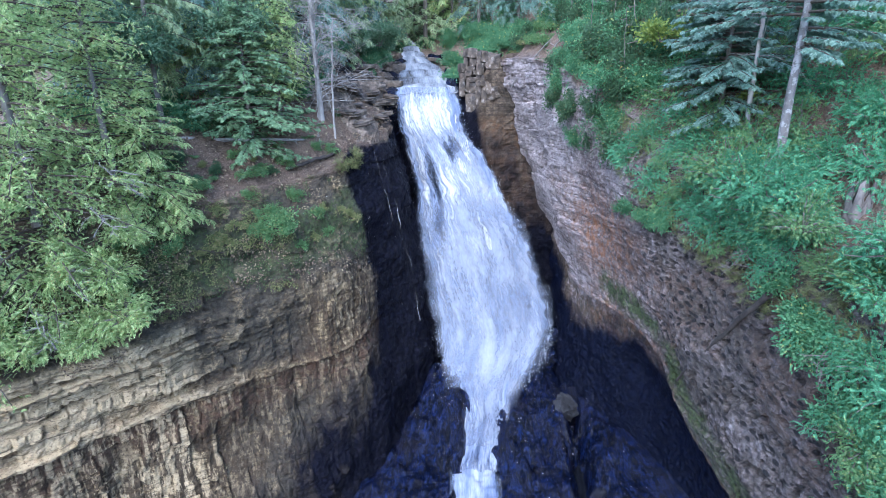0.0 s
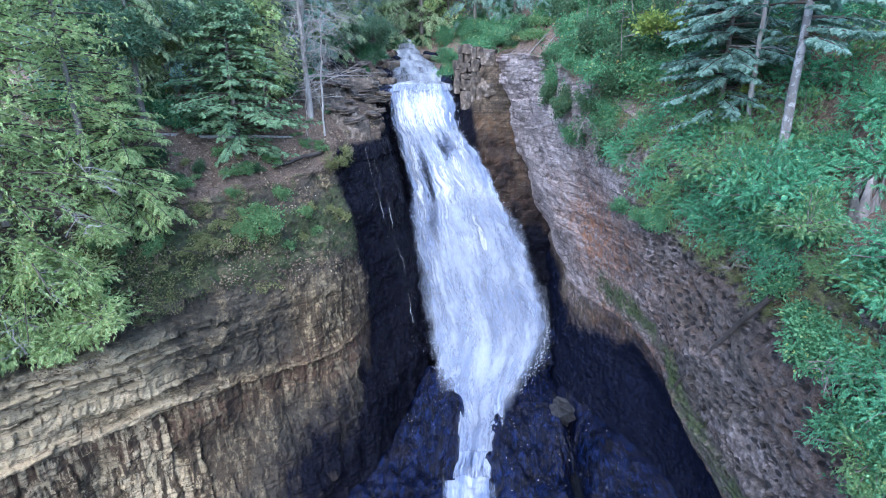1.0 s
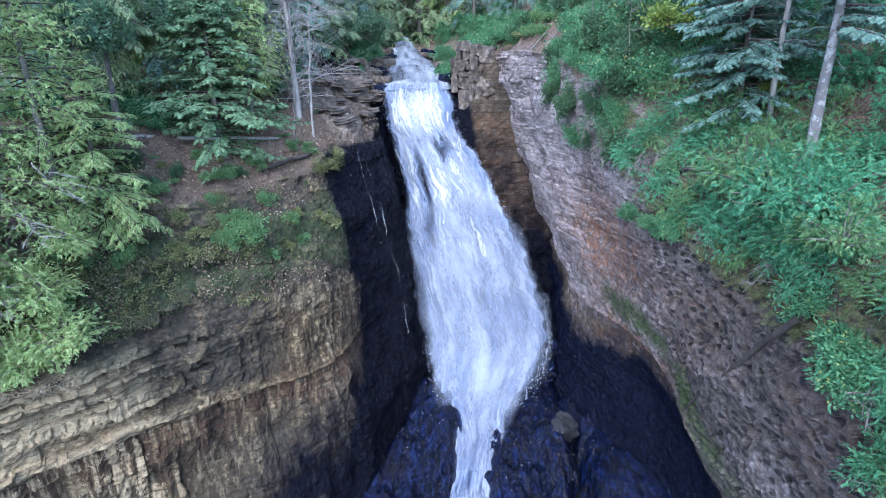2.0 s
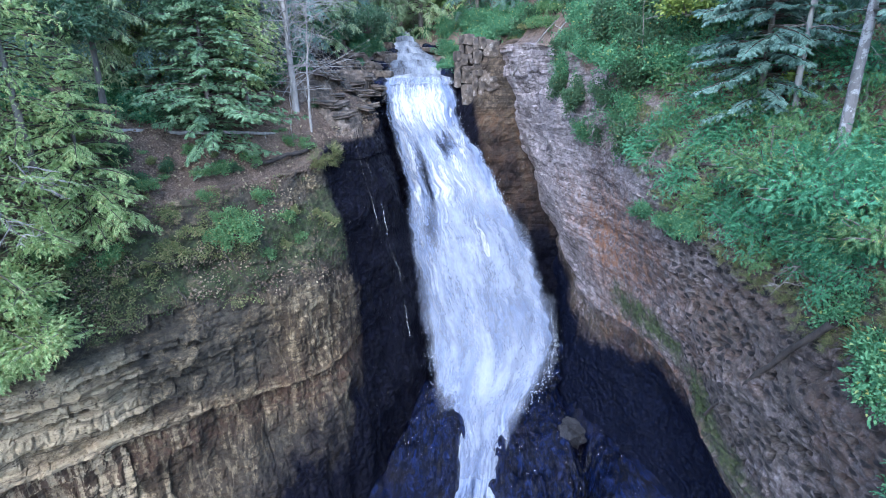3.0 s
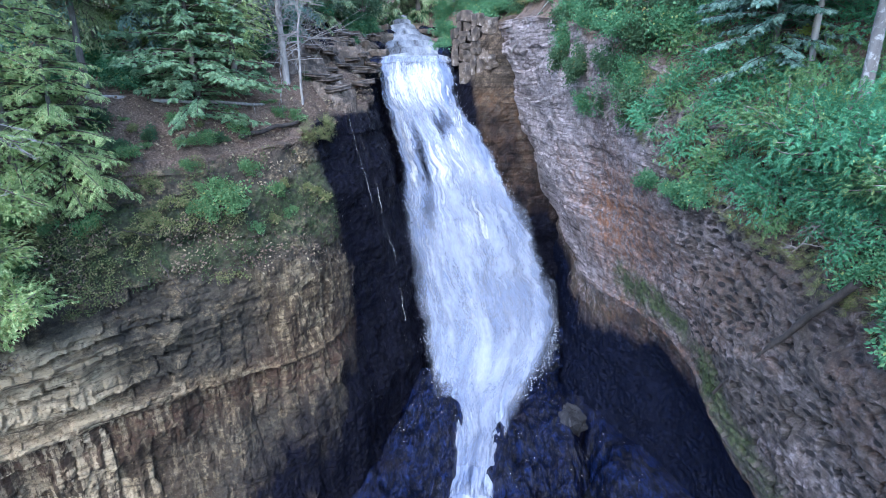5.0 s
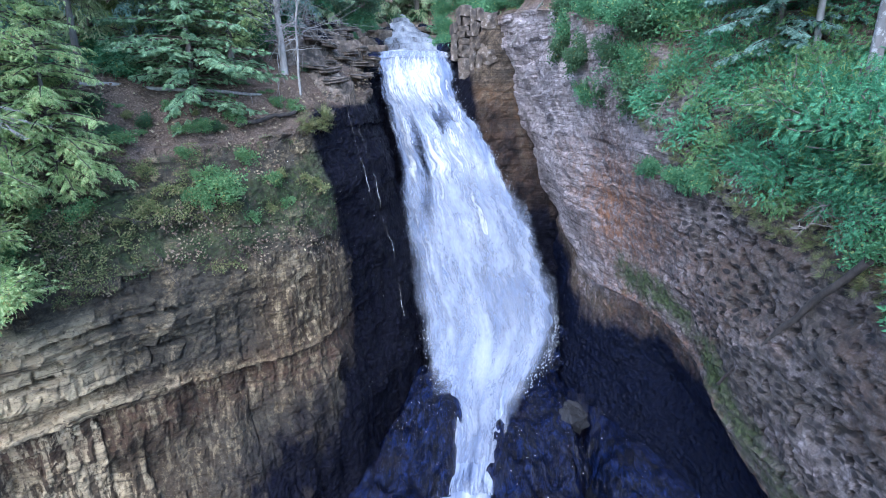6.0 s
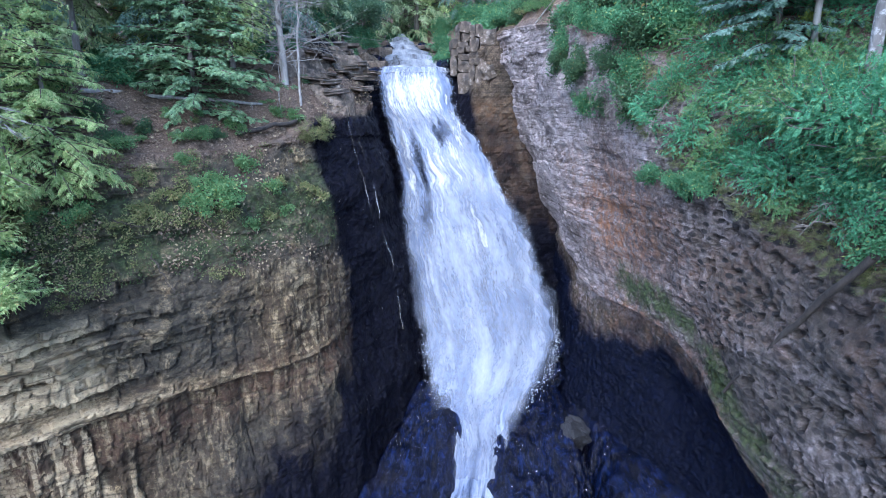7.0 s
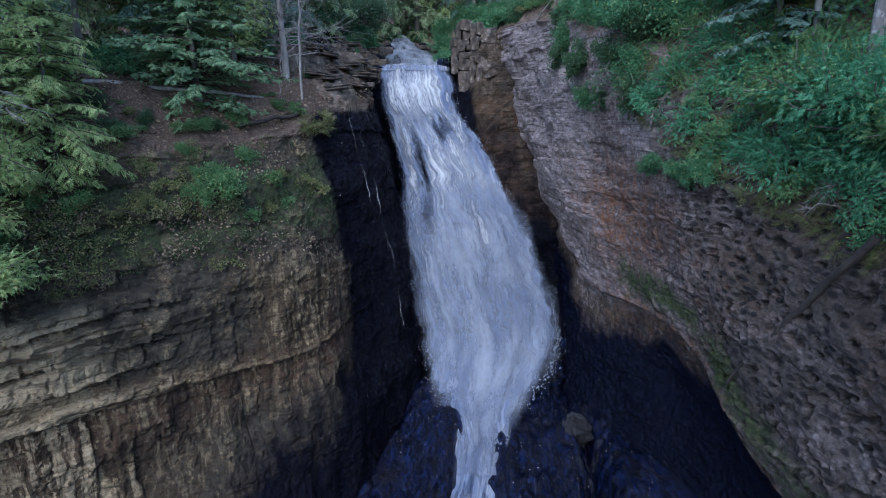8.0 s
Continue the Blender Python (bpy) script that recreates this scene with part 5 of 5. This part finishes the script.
# ---- thickets: kinds built once, then repeated along the rims ----
moss_leaf = leaf_material("low_plant_leaves", (0.0, (0.030, 0.050, 0.018)), (0.6, (0.075, 0.115, 0.040)), (1.0, (0.17, 0.20, 0.08)))
cedar_mid = leaf_material("mid_cedar_foliage", (0.0, (0.06, 0.14, 0.05)), (0.6, (0.125, 0.25, 0.10)), (0.95, (0.24, 0.34, 0.14)), (1.0, (0.40, 0.34, 0.08)))
KINDS = dict(
    leafy=[shrub("leafy_shrub", (4.9, 16.6, gz(4.9, 16.6)), "dense green broad-leaved shrub on the cliff top", (0.85, 0.85, 0.62), 41, shrub_leaf, count=560, leaf_size=0.13),
           shrub("leafy_shrub", (5.4, 17.6, gz(5.4, 17.6)), "dense green broad-leaved shrub on the cliff top", (0.7, 0.8, 0.75), 42, shrub_leaf, count=560, leaf_size=0.12),
           shrub("leafy_shrub", (6.0, 18.4, gz(6.0, 18.4)), "dark green broad-leaved shrub with dry leaves", (0.8, 0.8, 0.6), 50, shrub_dark, count=420, leaf_size=0.15),
           shrub("leafy_shrub", (6.4, 16.4, gz(6.4, 16.4)), "dark green broad-leaved shrub with dry leaves", (0.7, 0.9, 0.8), 51, shrub_dark, BROAD, count=420, leaf_size=0.14)],
    cedar=[shrub("cedar_bush", (6.7, 12.4, gz(6.7, 12.4)), "dense green cedar bush spilling over the cliff top", (0.85, 0.9, 0.65), 43, cedar_blue, CEDAR_FINE, 0.125, 1150, bark, "cedar bush", 0.5),
           shrub("cedar_bush", (7.4, 10.9, gz(7.4, 10.9)), "dense green cedar bush spilling over the cliff top", (0.95, 0.8, 0.6), 44, cedar_blue, CEDAR_FINE, 0.13, 1150, bark, "cedar bush", 0.5),
           shrub("cedar_bush", (7.9, 12.0, gz(7.9, 12.0)), "loose yellow-green cedar bush on the cliff top", (0.8, 0.85, 0.6), 54, cedar_mid, CEDAR_FINE, 0.12, 1000, bark, "cedar bush", 0.4)],
    hanging=[shrub("hanging_cedar", (-7.3, 11.2, 7.5), "bright yellow-green cedar growing out from the cliff", (0.75, 0.7, 0.5), 49, cedar_leaf, CEDAR_FINE, 0.12, 1300, bark, "cedar bush", 0.6)],
    broad=[shrub("bramble_shrub", (7.6, 8.0, gz(7.6, 8.0)), "blue-green large-leaved bramble on the cliff edge", (0.75, 0.75, 0.5), 45, shrub_leaf, BROAD, 0.12, 620, darkwood, "shrub", 0.4)],
    low=[shrub("low_plant", tuple(on_wall("cliff_left", -4.46, 14.6, 8.4, 0.05)), "small green plant growing on the mossy cliff", (0.38, 0.38, 0.22), 46, cedar_mid, LEAVES, 0.085, 150, darkwood, "plant"),
         shrub("low_plant", tuple(on_wall("cliff_left", -5.6, 14.0, 8.6, 0.0)), "small leafy plant with pale green leaves on the cliff", (0.34, 0.34, 0.16), 47, grass_leaf, LEAVES, 0.09, 110, darkwood, "plant")])
rnd = random.Random(17)
R_RIM = rim_line(RIGHT, 0, 1.0)
for y in np.concatenate([np.arange(6.4, 14.0, 0.72), np.arange(14.0, 25.0, 0.55)]):
    i = int(np.abs(R_RIM[:, 1] - y).argmin())
    rx = R_RIM[i, 0]
    for back in ((0.25, 1.15, 2.1, 3.2, 4.4) if y < 14 else (0.25, 0.8, 1.45, 2.1, 2.9, 3.8, 4.8)):
        yy, xx = y + rnd.uniform(-0.3, 0.3), rx + back + rnd.uniform(-0.2, 0.25)
        if back < 0.5 and rnd.random() < 0.25 or yy > 20 and back < 1.4 or xx > 0.9 * yy + 0.6:
            continue
        kind = "leafy" if yy > 15.2 + rnd.uniform(-1, 1) else ("cedar" if yy > 9.6 + rnd.uniform(-1.2, 1) or rnd.random() < 0.4 else "broad")
        if math.dist((xx, yy), (7.7, 9.55)) < 0.75:
            continue
        copy_at(rnd.choice(KINDS[kind]), xx, yy, gz(xx, yy) - 0.25, rnd.uniform(0, 360), rnd.uniform(0.7, 1.2) * (0.75 if back < 0.5 else 1), (rnd.uniform(-12, 12), -25 if back < 1.5 else -15))
for y, z in ((9.0, 8.6), (8.4, 8.2), (7.8, 8.4), (7.2, 7.4), (6.5, 7.6), (6.0, 6.6), (5.6, 6.8), (5.0, 5.8), (13.2, 10.1), (12.5, 9.8), (11.6, 9.4), (14.2, 10.6), (18.6, 11.6), (19.6, 11.9), (14.4, 10.2), (13.7, 9.8), (13.1, 9.7), (12.4, 9.7), (11.8, 9.7), (11.0, 9.6), (10.4, 9.5), (11.3, 9.8), (10.7, 9.6), (10.1, 9.3), (9.7, 9.1), (18.8, 11.2), (17.6, 11.0), (16.6, 10.8), (15.6, 10.5), (17.0, 11.6), (15.0, 11.0), (8.6, 8.6), (7.6, 7.6), (7.1, 7.2), (6.6, 6.4), (6.3, 7.0), (6.0, 5.6), (5.7, 6.2), (5.4, 5.0), (5.0, 5.6), (7.2, 8.6), (6.6, 8.4)):
    p = on_wall("cliff_right", 6.4, y, z, 0.0 if y < 10 else 0.05)
    kind = "leafy" if y > 16 else ("cedar" if y > 11 or rnd.random() < 0.55 else "broad")
    copy_at(rnd.choice(KINDS[kind]), p.x, p.y, p.z - 0.2, rnd.uniform(0, 360), rnd.uniform(0.65, 0.95) if y < 9.6 else rnd.uniform(0.5, 0.8), (0, -45))
for y, z in ((19.6, 12.5), (19.0, 12.1), (18.4, 11.9), (17.8, 12.0), (17.2, 11.7), (18.2, 11.2), (17.4, 11.1), (16.8, 10.9), (16.2, 11.2), (20.4, 12.7), (16.0, 10.5), (15.2, 10.4)):
    p = on_wall("cliff_right", 5.0, y, z, 0.0)
    copy_at(rnd.choice(KINDS["leafy"]), p.x + 0.15, p.y, p.z - 0.15, rnd.uniform(0, 360), rnd.uniform(0.6, 0.95), (0, -35))
for x, y, sz in ((6.9, 9.95, 0.6), (7.0, 9.2, 0.5), (7.15, 8.6, 0.7), (7.2, 8.3, 0.9), (7.25, 8.0, 0.9), (6.8, 10.7, 0.75), (6.85, 11.4, 0.7), (7.4, 10.4, 0.8)):
    copy_at(rnd.choice(KINDS["cedar"]), x, y, gz(x, y) - 0.12, x * 170, sz, (0, -30))
for x, y, z, sz in ((6.85, 8.9, 8.5, 0.8), (7.0, 8.1, 8.5, 0.8), (6.9, 8.5, 7.9, 0.85), (6.95, 7.8, 7.5, 0.8), (6.95, 7.3, 6.7, 0.85)):
    p = on_wall("cliff_right", x, y, z, 0.0)
    copy_at(KINDS["cedar" if y > 8 else "broad"][0], p.x + 0.4, p.y, p.z - 0.15, y * 190, sz, (0, -40))
for x, y, sz in ((2.5, 25.3, 0.5), (3.0, 25.0, 0.6), (3.6, 24.8, 0.6), (4.1, 24.2, 0.7), (3.2, 26.0, 0.8), (4.2, 25.3, 0.8), (2.2, 26.0, 0.6), (4.6, 23.4, 0.7), (3.6, 26.8, 0.9)):
    copy_at(KINDS["leafy"][int(x * 10) % 4], x, y, gz(x, y) - 0.15, x * 200, sz)
for x, y, sz in ((2.8, 24.3, 0.9), (3.3, 23.3, 1.0), (3.6, 22.6, 1.1), (3.9, 21.8, 1.2), (3.3, 24.3, 1.2), (3.9, 23.0, 1.3), (3.1, 24.9, 1.3), (4.2, 22.2, 1.3), (3.6, 23.7, 1.3)):
    copy_at(KINDS["low"][int(y * 10) % 2], x, y, gz(x, y) - 0.03, x * 300, sz)
for k in range(30):
    y = rnd.uniform(11.4, 17.2)
    x = -8.2 + (y - 11.4) * 0.86 + rnd.uniform(-0.6, 0.5)
    p = on_wall("cliff_left", x, y, rnd.uniform(7.6, 9.5), 0.0)
    copy_at(rnd.choice(KINDS["low"]), p.x, p.y, p.z - 0.05, rnd.uniform(0, 360), rnd.uniform(0.5, 1.1), (20, 10))
copy_at(KINDS["low"][0], *on_wall("cliff_left", -4.6, 14.7, 8.6, 0.1), 40, 1.5)
for k in range(26):
    y = rnd.uniform(13.6, 18.0)
    x = -8.6 + (y - 13.6) * 0.95 + rnd.uniform(-0.3, 1.1)
    copy_at(rnd.choice(KINDS["low"]), x, y, gz(x, y) - 0.02, rnd.uniform(0, 360), rnd.uniform(0.35, 0.95))
for x, y, sz in ((-7.0, 14.6, 0.45), (-6.6, 15.3, 0.35), (-7.6, 14.9, 0.5), (-5.3, 16.2, 0.3), (-6.9, 16.6, 0.45), (-7.5, 16.4, 0.5), (-4.9, 18.6, 0.35), (-3.8, 19.6, 0.3)):
    copy_at(KINDS["leafy"][2 + int(y * 10) % 2], x, y, gz(x, y) - 0.05, x * 77, sz)
for k, (x, y, z, u, v, w) in enumerate(((-8.2, 11.6, 10.4, -7.2, 11.2, 9.6), (-8.6, 11.0, 9.0, -7.7, 10.6, 8.1), (-9.4, 11.2, 11.5, -8.3, 10.8, 11.2), (-9.0, 10.6, 8.2, -8.4, 10.2, 7.2), (-7.9, 12.2, 10.9, -7.0, 12.0, 10.2), (-9.8, 10.8, 10.2, -9.0, 10.2, 9.2))):
    wood_line("dead_branch", (x, y, z), (u, v, w), 0.014, 0.005, "pale bare dead branch with twigs among the cedar sprays", deadwood, "dead branch", 0.1, 10, 80 + k, 0.5)
for x, y, sz in ((6.35, 10.9, 1.15), (6.7, 10.3, 1.2), (6.2, 11.7, 1.1), (6.9, 9.9, 0.9), (6.5, 9.2, 0.8), (7.0, 7.8, 0.9), (6.8, 11.05, 1.0), (7.05, 10.8, 1.0), (6.75, 11.5, 0.8)):
    copy_at(KINDS["cedar"][int(x * 10) % 3], x, y, gz(x, y) + (0.45 if x > 6.55 else 0.15), x * 90, sz, (0, -20))
for x, y, z, sz in ((-8.0, 11.0, 7.1, 0.95), (-8.8, 10.6, 7.0, 1.1), (-7.75, 11.4, 8.4, 0.9), (-8.5, 11.2, 8.6, 1.1), (-7.4, 11.9, 9.3, 0.7), (-9.6, 10.2, 7.2, 1.2)):
    copy_at(KINDS["hanging"][0], x, y, z, x * 130, sz)
for k, (x, y, z, u, v, w) in enumerate(((4.9, 15.8, 11.2, 4.4, 15.9, 10.5), (4.6, 16.6, 11.6, 4.2, 16.3, 10.8), (5.4, 14.6, 10.9, 4.9, 14.3, 10.2), (6.2, 12.6, 9.8, 5.8, 12.2, 9.2), (7.0, 9.2, 8.8, 6.5, 8.9, 8.3), (6.6, 10.6, 9.6, 6.1, 10.6, 8.9), (7.0, 8.4, 8.6, 6.5, 8.0, 7.9))):
    wood_line("dead_branch", (x, y, z), (u, v, w), 0.012, 0.005, "tangle of bare grey-brown twigs hanging from the bushes", bark, "dead branch", 0.1, 12, 40 + k, 0.4)
for x, y, z, sz in ((5.1, 14.7, 9.1, 0.5), (5.2, 13.9, 9.0, 0.55), (5.5, 13.2, 9.2, 0.5)):
    p = on_wall("cliff_right", x, y, z, 0.15)
    copy_at(KINDS["broad"][0], p.x, p.y, p.z, y * 90, sz, (0, -35))
for k in range(16):
    x, y = rnd.uniform(4.3, 7.5), rnd.uniform(15.5, 21.5)
    z = gz(x, y)
    wood_line("bare_sapling", (x, y, z - 0.1), (x + rnd.uniform(-0.5, 0.3), y + rnd.uniform(-0.4, 0.4), z + rnd.uniform(1.8, 3.6)), 0.014, 0.006, "thin bare grey-brown sapling among the shrubs", bark, "sapling", 0.03, 4, 60 + k, 0.6)
yel = shrub("yellow_maple", (5.9, 15.4, 13.6), "young maple with bright yellow-green leaves", (0.7, 0.6, 0.5), 48, yellow_leaf, BROAD, 0.17, 150, bark, "tree")
copy_at(yel, 7.3, 13.3, 12.2, 80, 0.4)
for x, y, h, s in ((-6.3, 17.2, 2.6, 61), (-8.3, 14.9, 2.6, 62), (-3.0, 26.8, 1.2, 63)):
    shrub("alder_tree", (x, y, gz(x, y) + h), "alder with pale grey-green leaves at the forest edge", (1.2, 1.1, 0.8), s, alder_leaf, LEAVES, 0.17, 650, bark, "tree")
bank = shrub("bank_shrub", (1.0, 26.5, gz(1.0, 26.5) + 0.1), "dark green shrub hanging over the stream bank", (1.2, 1.0, 0.6), 64, shrub_leaf, LEAVES, 0.15, 700, darkwood, "shrub", 0.4)
for x, y, s in ((2.4, 27.5, 1.2), (-3.7, 27.7, 0.7), (1.2, 27.7, 0.5), (1.1, 25.9, 0.4), (-3.3, 25.9, 0.4), (1.2, 31.4, 1.0), (2.1, 31.3, 1.1), (3.4, 29.8, 1.2), (0.4, 32.4, 0.9), (4.0, 25.6, 0.7), (2.9, 28.6, 1.0), (-3.3, 29.6, 0.7), (3.2, 26.8, 0.8), (-4.8, 25.5, 1.0), (-5.6, 28, 1.3), (1.8, 30, 1.2), (-5.2, 31.5, 1.3), (3.0, 25.6, 0.7), (2.0, 25.3, 0.5), (-3.6, 26.8, 0.7), (-4.0, 28.6, 0.9), (0.9, 27.2, 0.7), (0.7, 29.2, 0.9), (-3.9, 31, 1.0), (-1.3, 35.2, 1.1), (0.3, 33.4, 1.0), (-2.6, 33.6, 0.8), (1.6, 26.2, 0.5), (-6.5, 18.2, 0.8), (-7.8, 16.6, 0.9), (-9.0, 15.2, 0.9), (-5.4, 19.6, 0.8), (-7.2, 19.5, 1.0), (-8.8, 18.0, 1.0), (-4.8, 21.5, 0.7), (-10.5, 16.5, 1.1), (-5.8, 23.0, 0.9)):
    copy_at(bank, x, y, gz(x, y), rnd.uniform(0, 360), s)


# ---- litter, grass and leaves that nobody could count ----
def scatter(name, label, P, N, template, size, leaf, seed, category, tilt=0.5):
    g = np.random.RandomState(seed)
    D = np.cross(N, g.normal(0, 1, P.shape)) + N * tilt * g.uniform(0, 1, (len(P), 1))
    s = Soup()
    s.stamp(*template, turned(P, D, N + g.uniform(-0.4, 0.4, P.shape), size * g.uniform(0.5, 1.3, len(P)), g.uniform(-0.7, 0.7, len(P))))
    tagged(new(name, s.mesh(name, leaf, False)), label, category, kind="stuff")


ONE_LEAF = blades([(0, 0, 0, 1.0, 0.62, 0.1)])
TUFT = blades([(0, 0, a, 1.0 - 0.04 * (k % 4), 0.035, -0.3 + 0.1 * (k % 3)) for k, a in enumerate(range(-70, 71, 14))])
litter_leaf = leaf_material("fallen_leaves", (0.0, (0.05, 0.034, 0.024)), (0.45, (0.15, 0.10, 0.065)), (0.75, (0.23, 0.17, 0.115)), (1.0, (0.34, 0.29, 0.17)), gloss=0.8, glow=0.1)
g0 = np.random.RandomState(77)
Q = np.stack([g0.uniform(-11, -1.9, 26000), g0.uniform(11, 26, 26000)], 1)
dmin = np.array([np.sqrt(((RIM[None, ::3, :2] - Q[i:i + 2000, None]) ** 2).sum(-1)).min(1) for i in range(0, 26000, 2000)]).ravel()
Q = Q[(~inside(Q, np.concatenate([RIM[:, :2], [(45, -60), (-45, -60)]]))) & (dmin < 4.5)]
P3 = np.concatenate([Q, ground_z(Q)[:, None] + 0.06], 1)
scatter("leaf_litter", "brown and straw-coloured fallen leaves on the terrace", P3, np.tile([[0.15, -0.3, 1.0]], (len(P3), 1)), ONE_LEAF, 0.085, litter_leaf, 5, "leaf litter", 0.3)


def wall_scatter(name, wall, label, count, zlo, zhi, ylo, yhi, template, size, leaf, seed, category, out=0.02, lift=0.4, clump=0.0, rim=99.0):
    P, n = WALLS[wall]
    g = np.random.RandomState(seed)
    F = P.reshape(-1, 3)
    N = np.repeat(n, P.shape[1], 0)
    top = np.repeat(P[:, -1, 2], P.shape[1])
    ok = np.where((F[:, 2] > zlo) & (F[:, 2] < zhi) & (F[:, 1] > ylo) & (F[:, 1] < yhi) & (F[:, 2] > top - rim) & (fbm(F * 1.1, 3, seed) > clump))[0]
    i = g.choice(ok, count)
    N3 = np.concatenate([N[i], np.full((count, 1), lift)], 1)
    scatter(name, label, F[i] + N3 * out + g.normal(0, 0.03, (count, 3)), N3, template, size, leaf, seed, category, 1.2)


wall_scatter("cliff_leaves", "cliff_left", "pale fallen leaves caught on the mossy cliff", 3000, 6.3, 9.7, 10.5, 17.6, ONE_LEAF, 0.07, litter_leaf, 21, "leaf litter", 0.02, 0.6, 0.14)
wall_scatter("cliff_plants", "cliff_left", "small green plants and ferns on the mossy cliff", 1500, 6.7, 9.7, 10.5, 17.8, LEAVES, 0.09, grass_leaf, 22, "plants", 0.05, 0.8, 0.1)
wall_scatter("cliff_moss_plants", "cliff_left", "low dark green leafy plants covering the mossy cliff", 1300, 6.9, 9.5, 10.5, 17.6, LEAVES, 0.075, moss_leaf, 27, "plants", 0.04, 0.8, -0.05)
wall_scatter("cliff_grass", "cliff_right", "straw and green grass along the cliff rim", 2600, 5.4, 12.0, 6.0, 16.5, TUFT, 0.16, grass_leaf, 23, "grass", 0.02, 0.9, -0.2, 1.5)
wall_scatter("rim_grass", "cliff_left", "green grass tufts at the corner of the terrace", 160, 9.7, 10.6, 17.4, 18.6, TUFT, 0.24, grass_leaf, 24, "grass", 0.02, 0.9, -0.5)

# ---- forest behind: a few kinds, repeated ----
far_kinds = [conifer("spruce_tree", (-12, 20, gz(-12, 20)), "dark green spruce of the forest behind", "spruce tree", seed=51, height=13, base=0.8, radius=2.3, template=FIR_FAR, leaf=fir_leaf, wood=bark, droop=0.25, per=5, gap=0.5, trunk=0.14, step=0.5, spray=0.95),
             conifer("cedar_tree", (-9, 24, gz(-9, 24)), "tall green cedar of the forest behind", "cedar tree", seed=52, height=11, base=0.6, radius=1.9, template=CEDAR, leaf=cedar_leaf, wood=bark, droop=0.4, per=5, gap=0.42, trunk=0.12, step=0.45, spray=0.8, flat=0.5, mess=0.7),
             conifer("hemlock_tree", (9, 22, gz(9, 22)), "dark hemlock of the forest behind", "hemlock tree", seed=53, height=14, base=1.5, radius=2.6, template=HEMLOCK_FAR, leaf=fir_blue, wood=bark, droop=0.3, per=5, gap=0.5, trunk=0.15, step=0.5, spray=0.95)]
for k in far_kinds:
    tagged(k, group="forest trees")
for x, y, k, sz in ((-7.2, 18.6, 2, 0.75), (-6.4, 20.6, 0, 0.8), (-9.3, 18.4, 0, 0.8), (-10.6, 17.0, 2, 0.8), (-5.2, 21.6, 2, 0.7), (-8.6, 20.8, 1, 0.9), (-4.7, 24.2, 0, 0.7), (-11.6, 19.6, 0, 0.9), (-6.6, 23.6, 2, 0.9), (-4.6, 29.5, 2, 0.7), (1.9, 30.5, 2, 0.7), (-1.9, 37.5, 0, 0.8), (0.6, 35.5, 1, 0.8), (3.6, 27.6, 2, 0.6), (-5.8, 26.6, 0, 0.6), (-4.3, 34.0, 1, 0.8), (2.8, 34.0, 0, 0.8), (-0.6, 41, 2, 0.9), (5.6, 25.0, 1, 0.6), (4.4, 23.2, 2, 0.45)):
    copy_at(far_kinds[k], x, y, gz(x, y) - 0.1, x * 70, sz)
rnd = random.Random(5)
spots = []
tries = 0
while len(spots) < 52 and tries < 6000:
    tries += 1
    x, y = rnd.uniform(-28, 28), rnd.uniform(9, 46)
    P = np.array([[x, y]])
    d = np.linalg.norm(RIM[:, :2] - P, axis=1).min()
    if inside(P, np.concatenate([RIM[:, :2], [(45, -60), (-45, -60)]]))[0] or d < (3.8 if x < 0 else 4.2) or abs(x) > 0.9 * y + 2.5:
        continue
    if abs(x - float(stream_x(y))) < (3.4 if y < 33 else 0.5) and y > 22 or any(math.dist((x, y), q) < 2.3 for q in spots):
        continue
    spots.append((x, y))
    copy_at(rnd.choice(far_kinds), x, y, gz(x, y) - 0.1, rnd.uniform(0, 360), rnd.uniform(0.75, 1.15))


# ---- pale flecks of foam and leaf on the wet rock ----
fleck = leaf_material("pale_flecks", (0.0, (0.30, 0.28, 0.24)), (1.0, (0.75, 0.75, 0.72)), gloss=0.6, glow=0.1)
wall_scatter("wall_flecks", "cliff_left", "pale flecks of leaf stuck to the black wet wall", 120, 1.0, 9.5, 16.8, 21.0, ONE_LEAF, 0.045, fleck, 31, "leaf litter", 0.03, 0.3, -2)
for nm in ("rock_mound", "rock_ledge", "rock_shelf"):
    me = bpy.data.objects[nm].data
    F = np.empty(len(me.vertices) * 3, np.float32)
    me.vertices.foreach_get("co", F)
    F = F.reshape(-1, 3)
    F = F[(F[:, 2] > -0.4) & (F[:, 1] > 13)]
    F = F[np.random.RandomState(len(F)).choice(len(F), 50)].astype(float)
    scatter("rock_flecks", "pale flecks of foam and leaf on the wet rock", F + [0, 0, 0.03], np.tile([[0.0, -0.1, 1.0]], (50, 1)), ONE_LEAF, 0.038, fleck, 33, "leaf litter", 0.2)
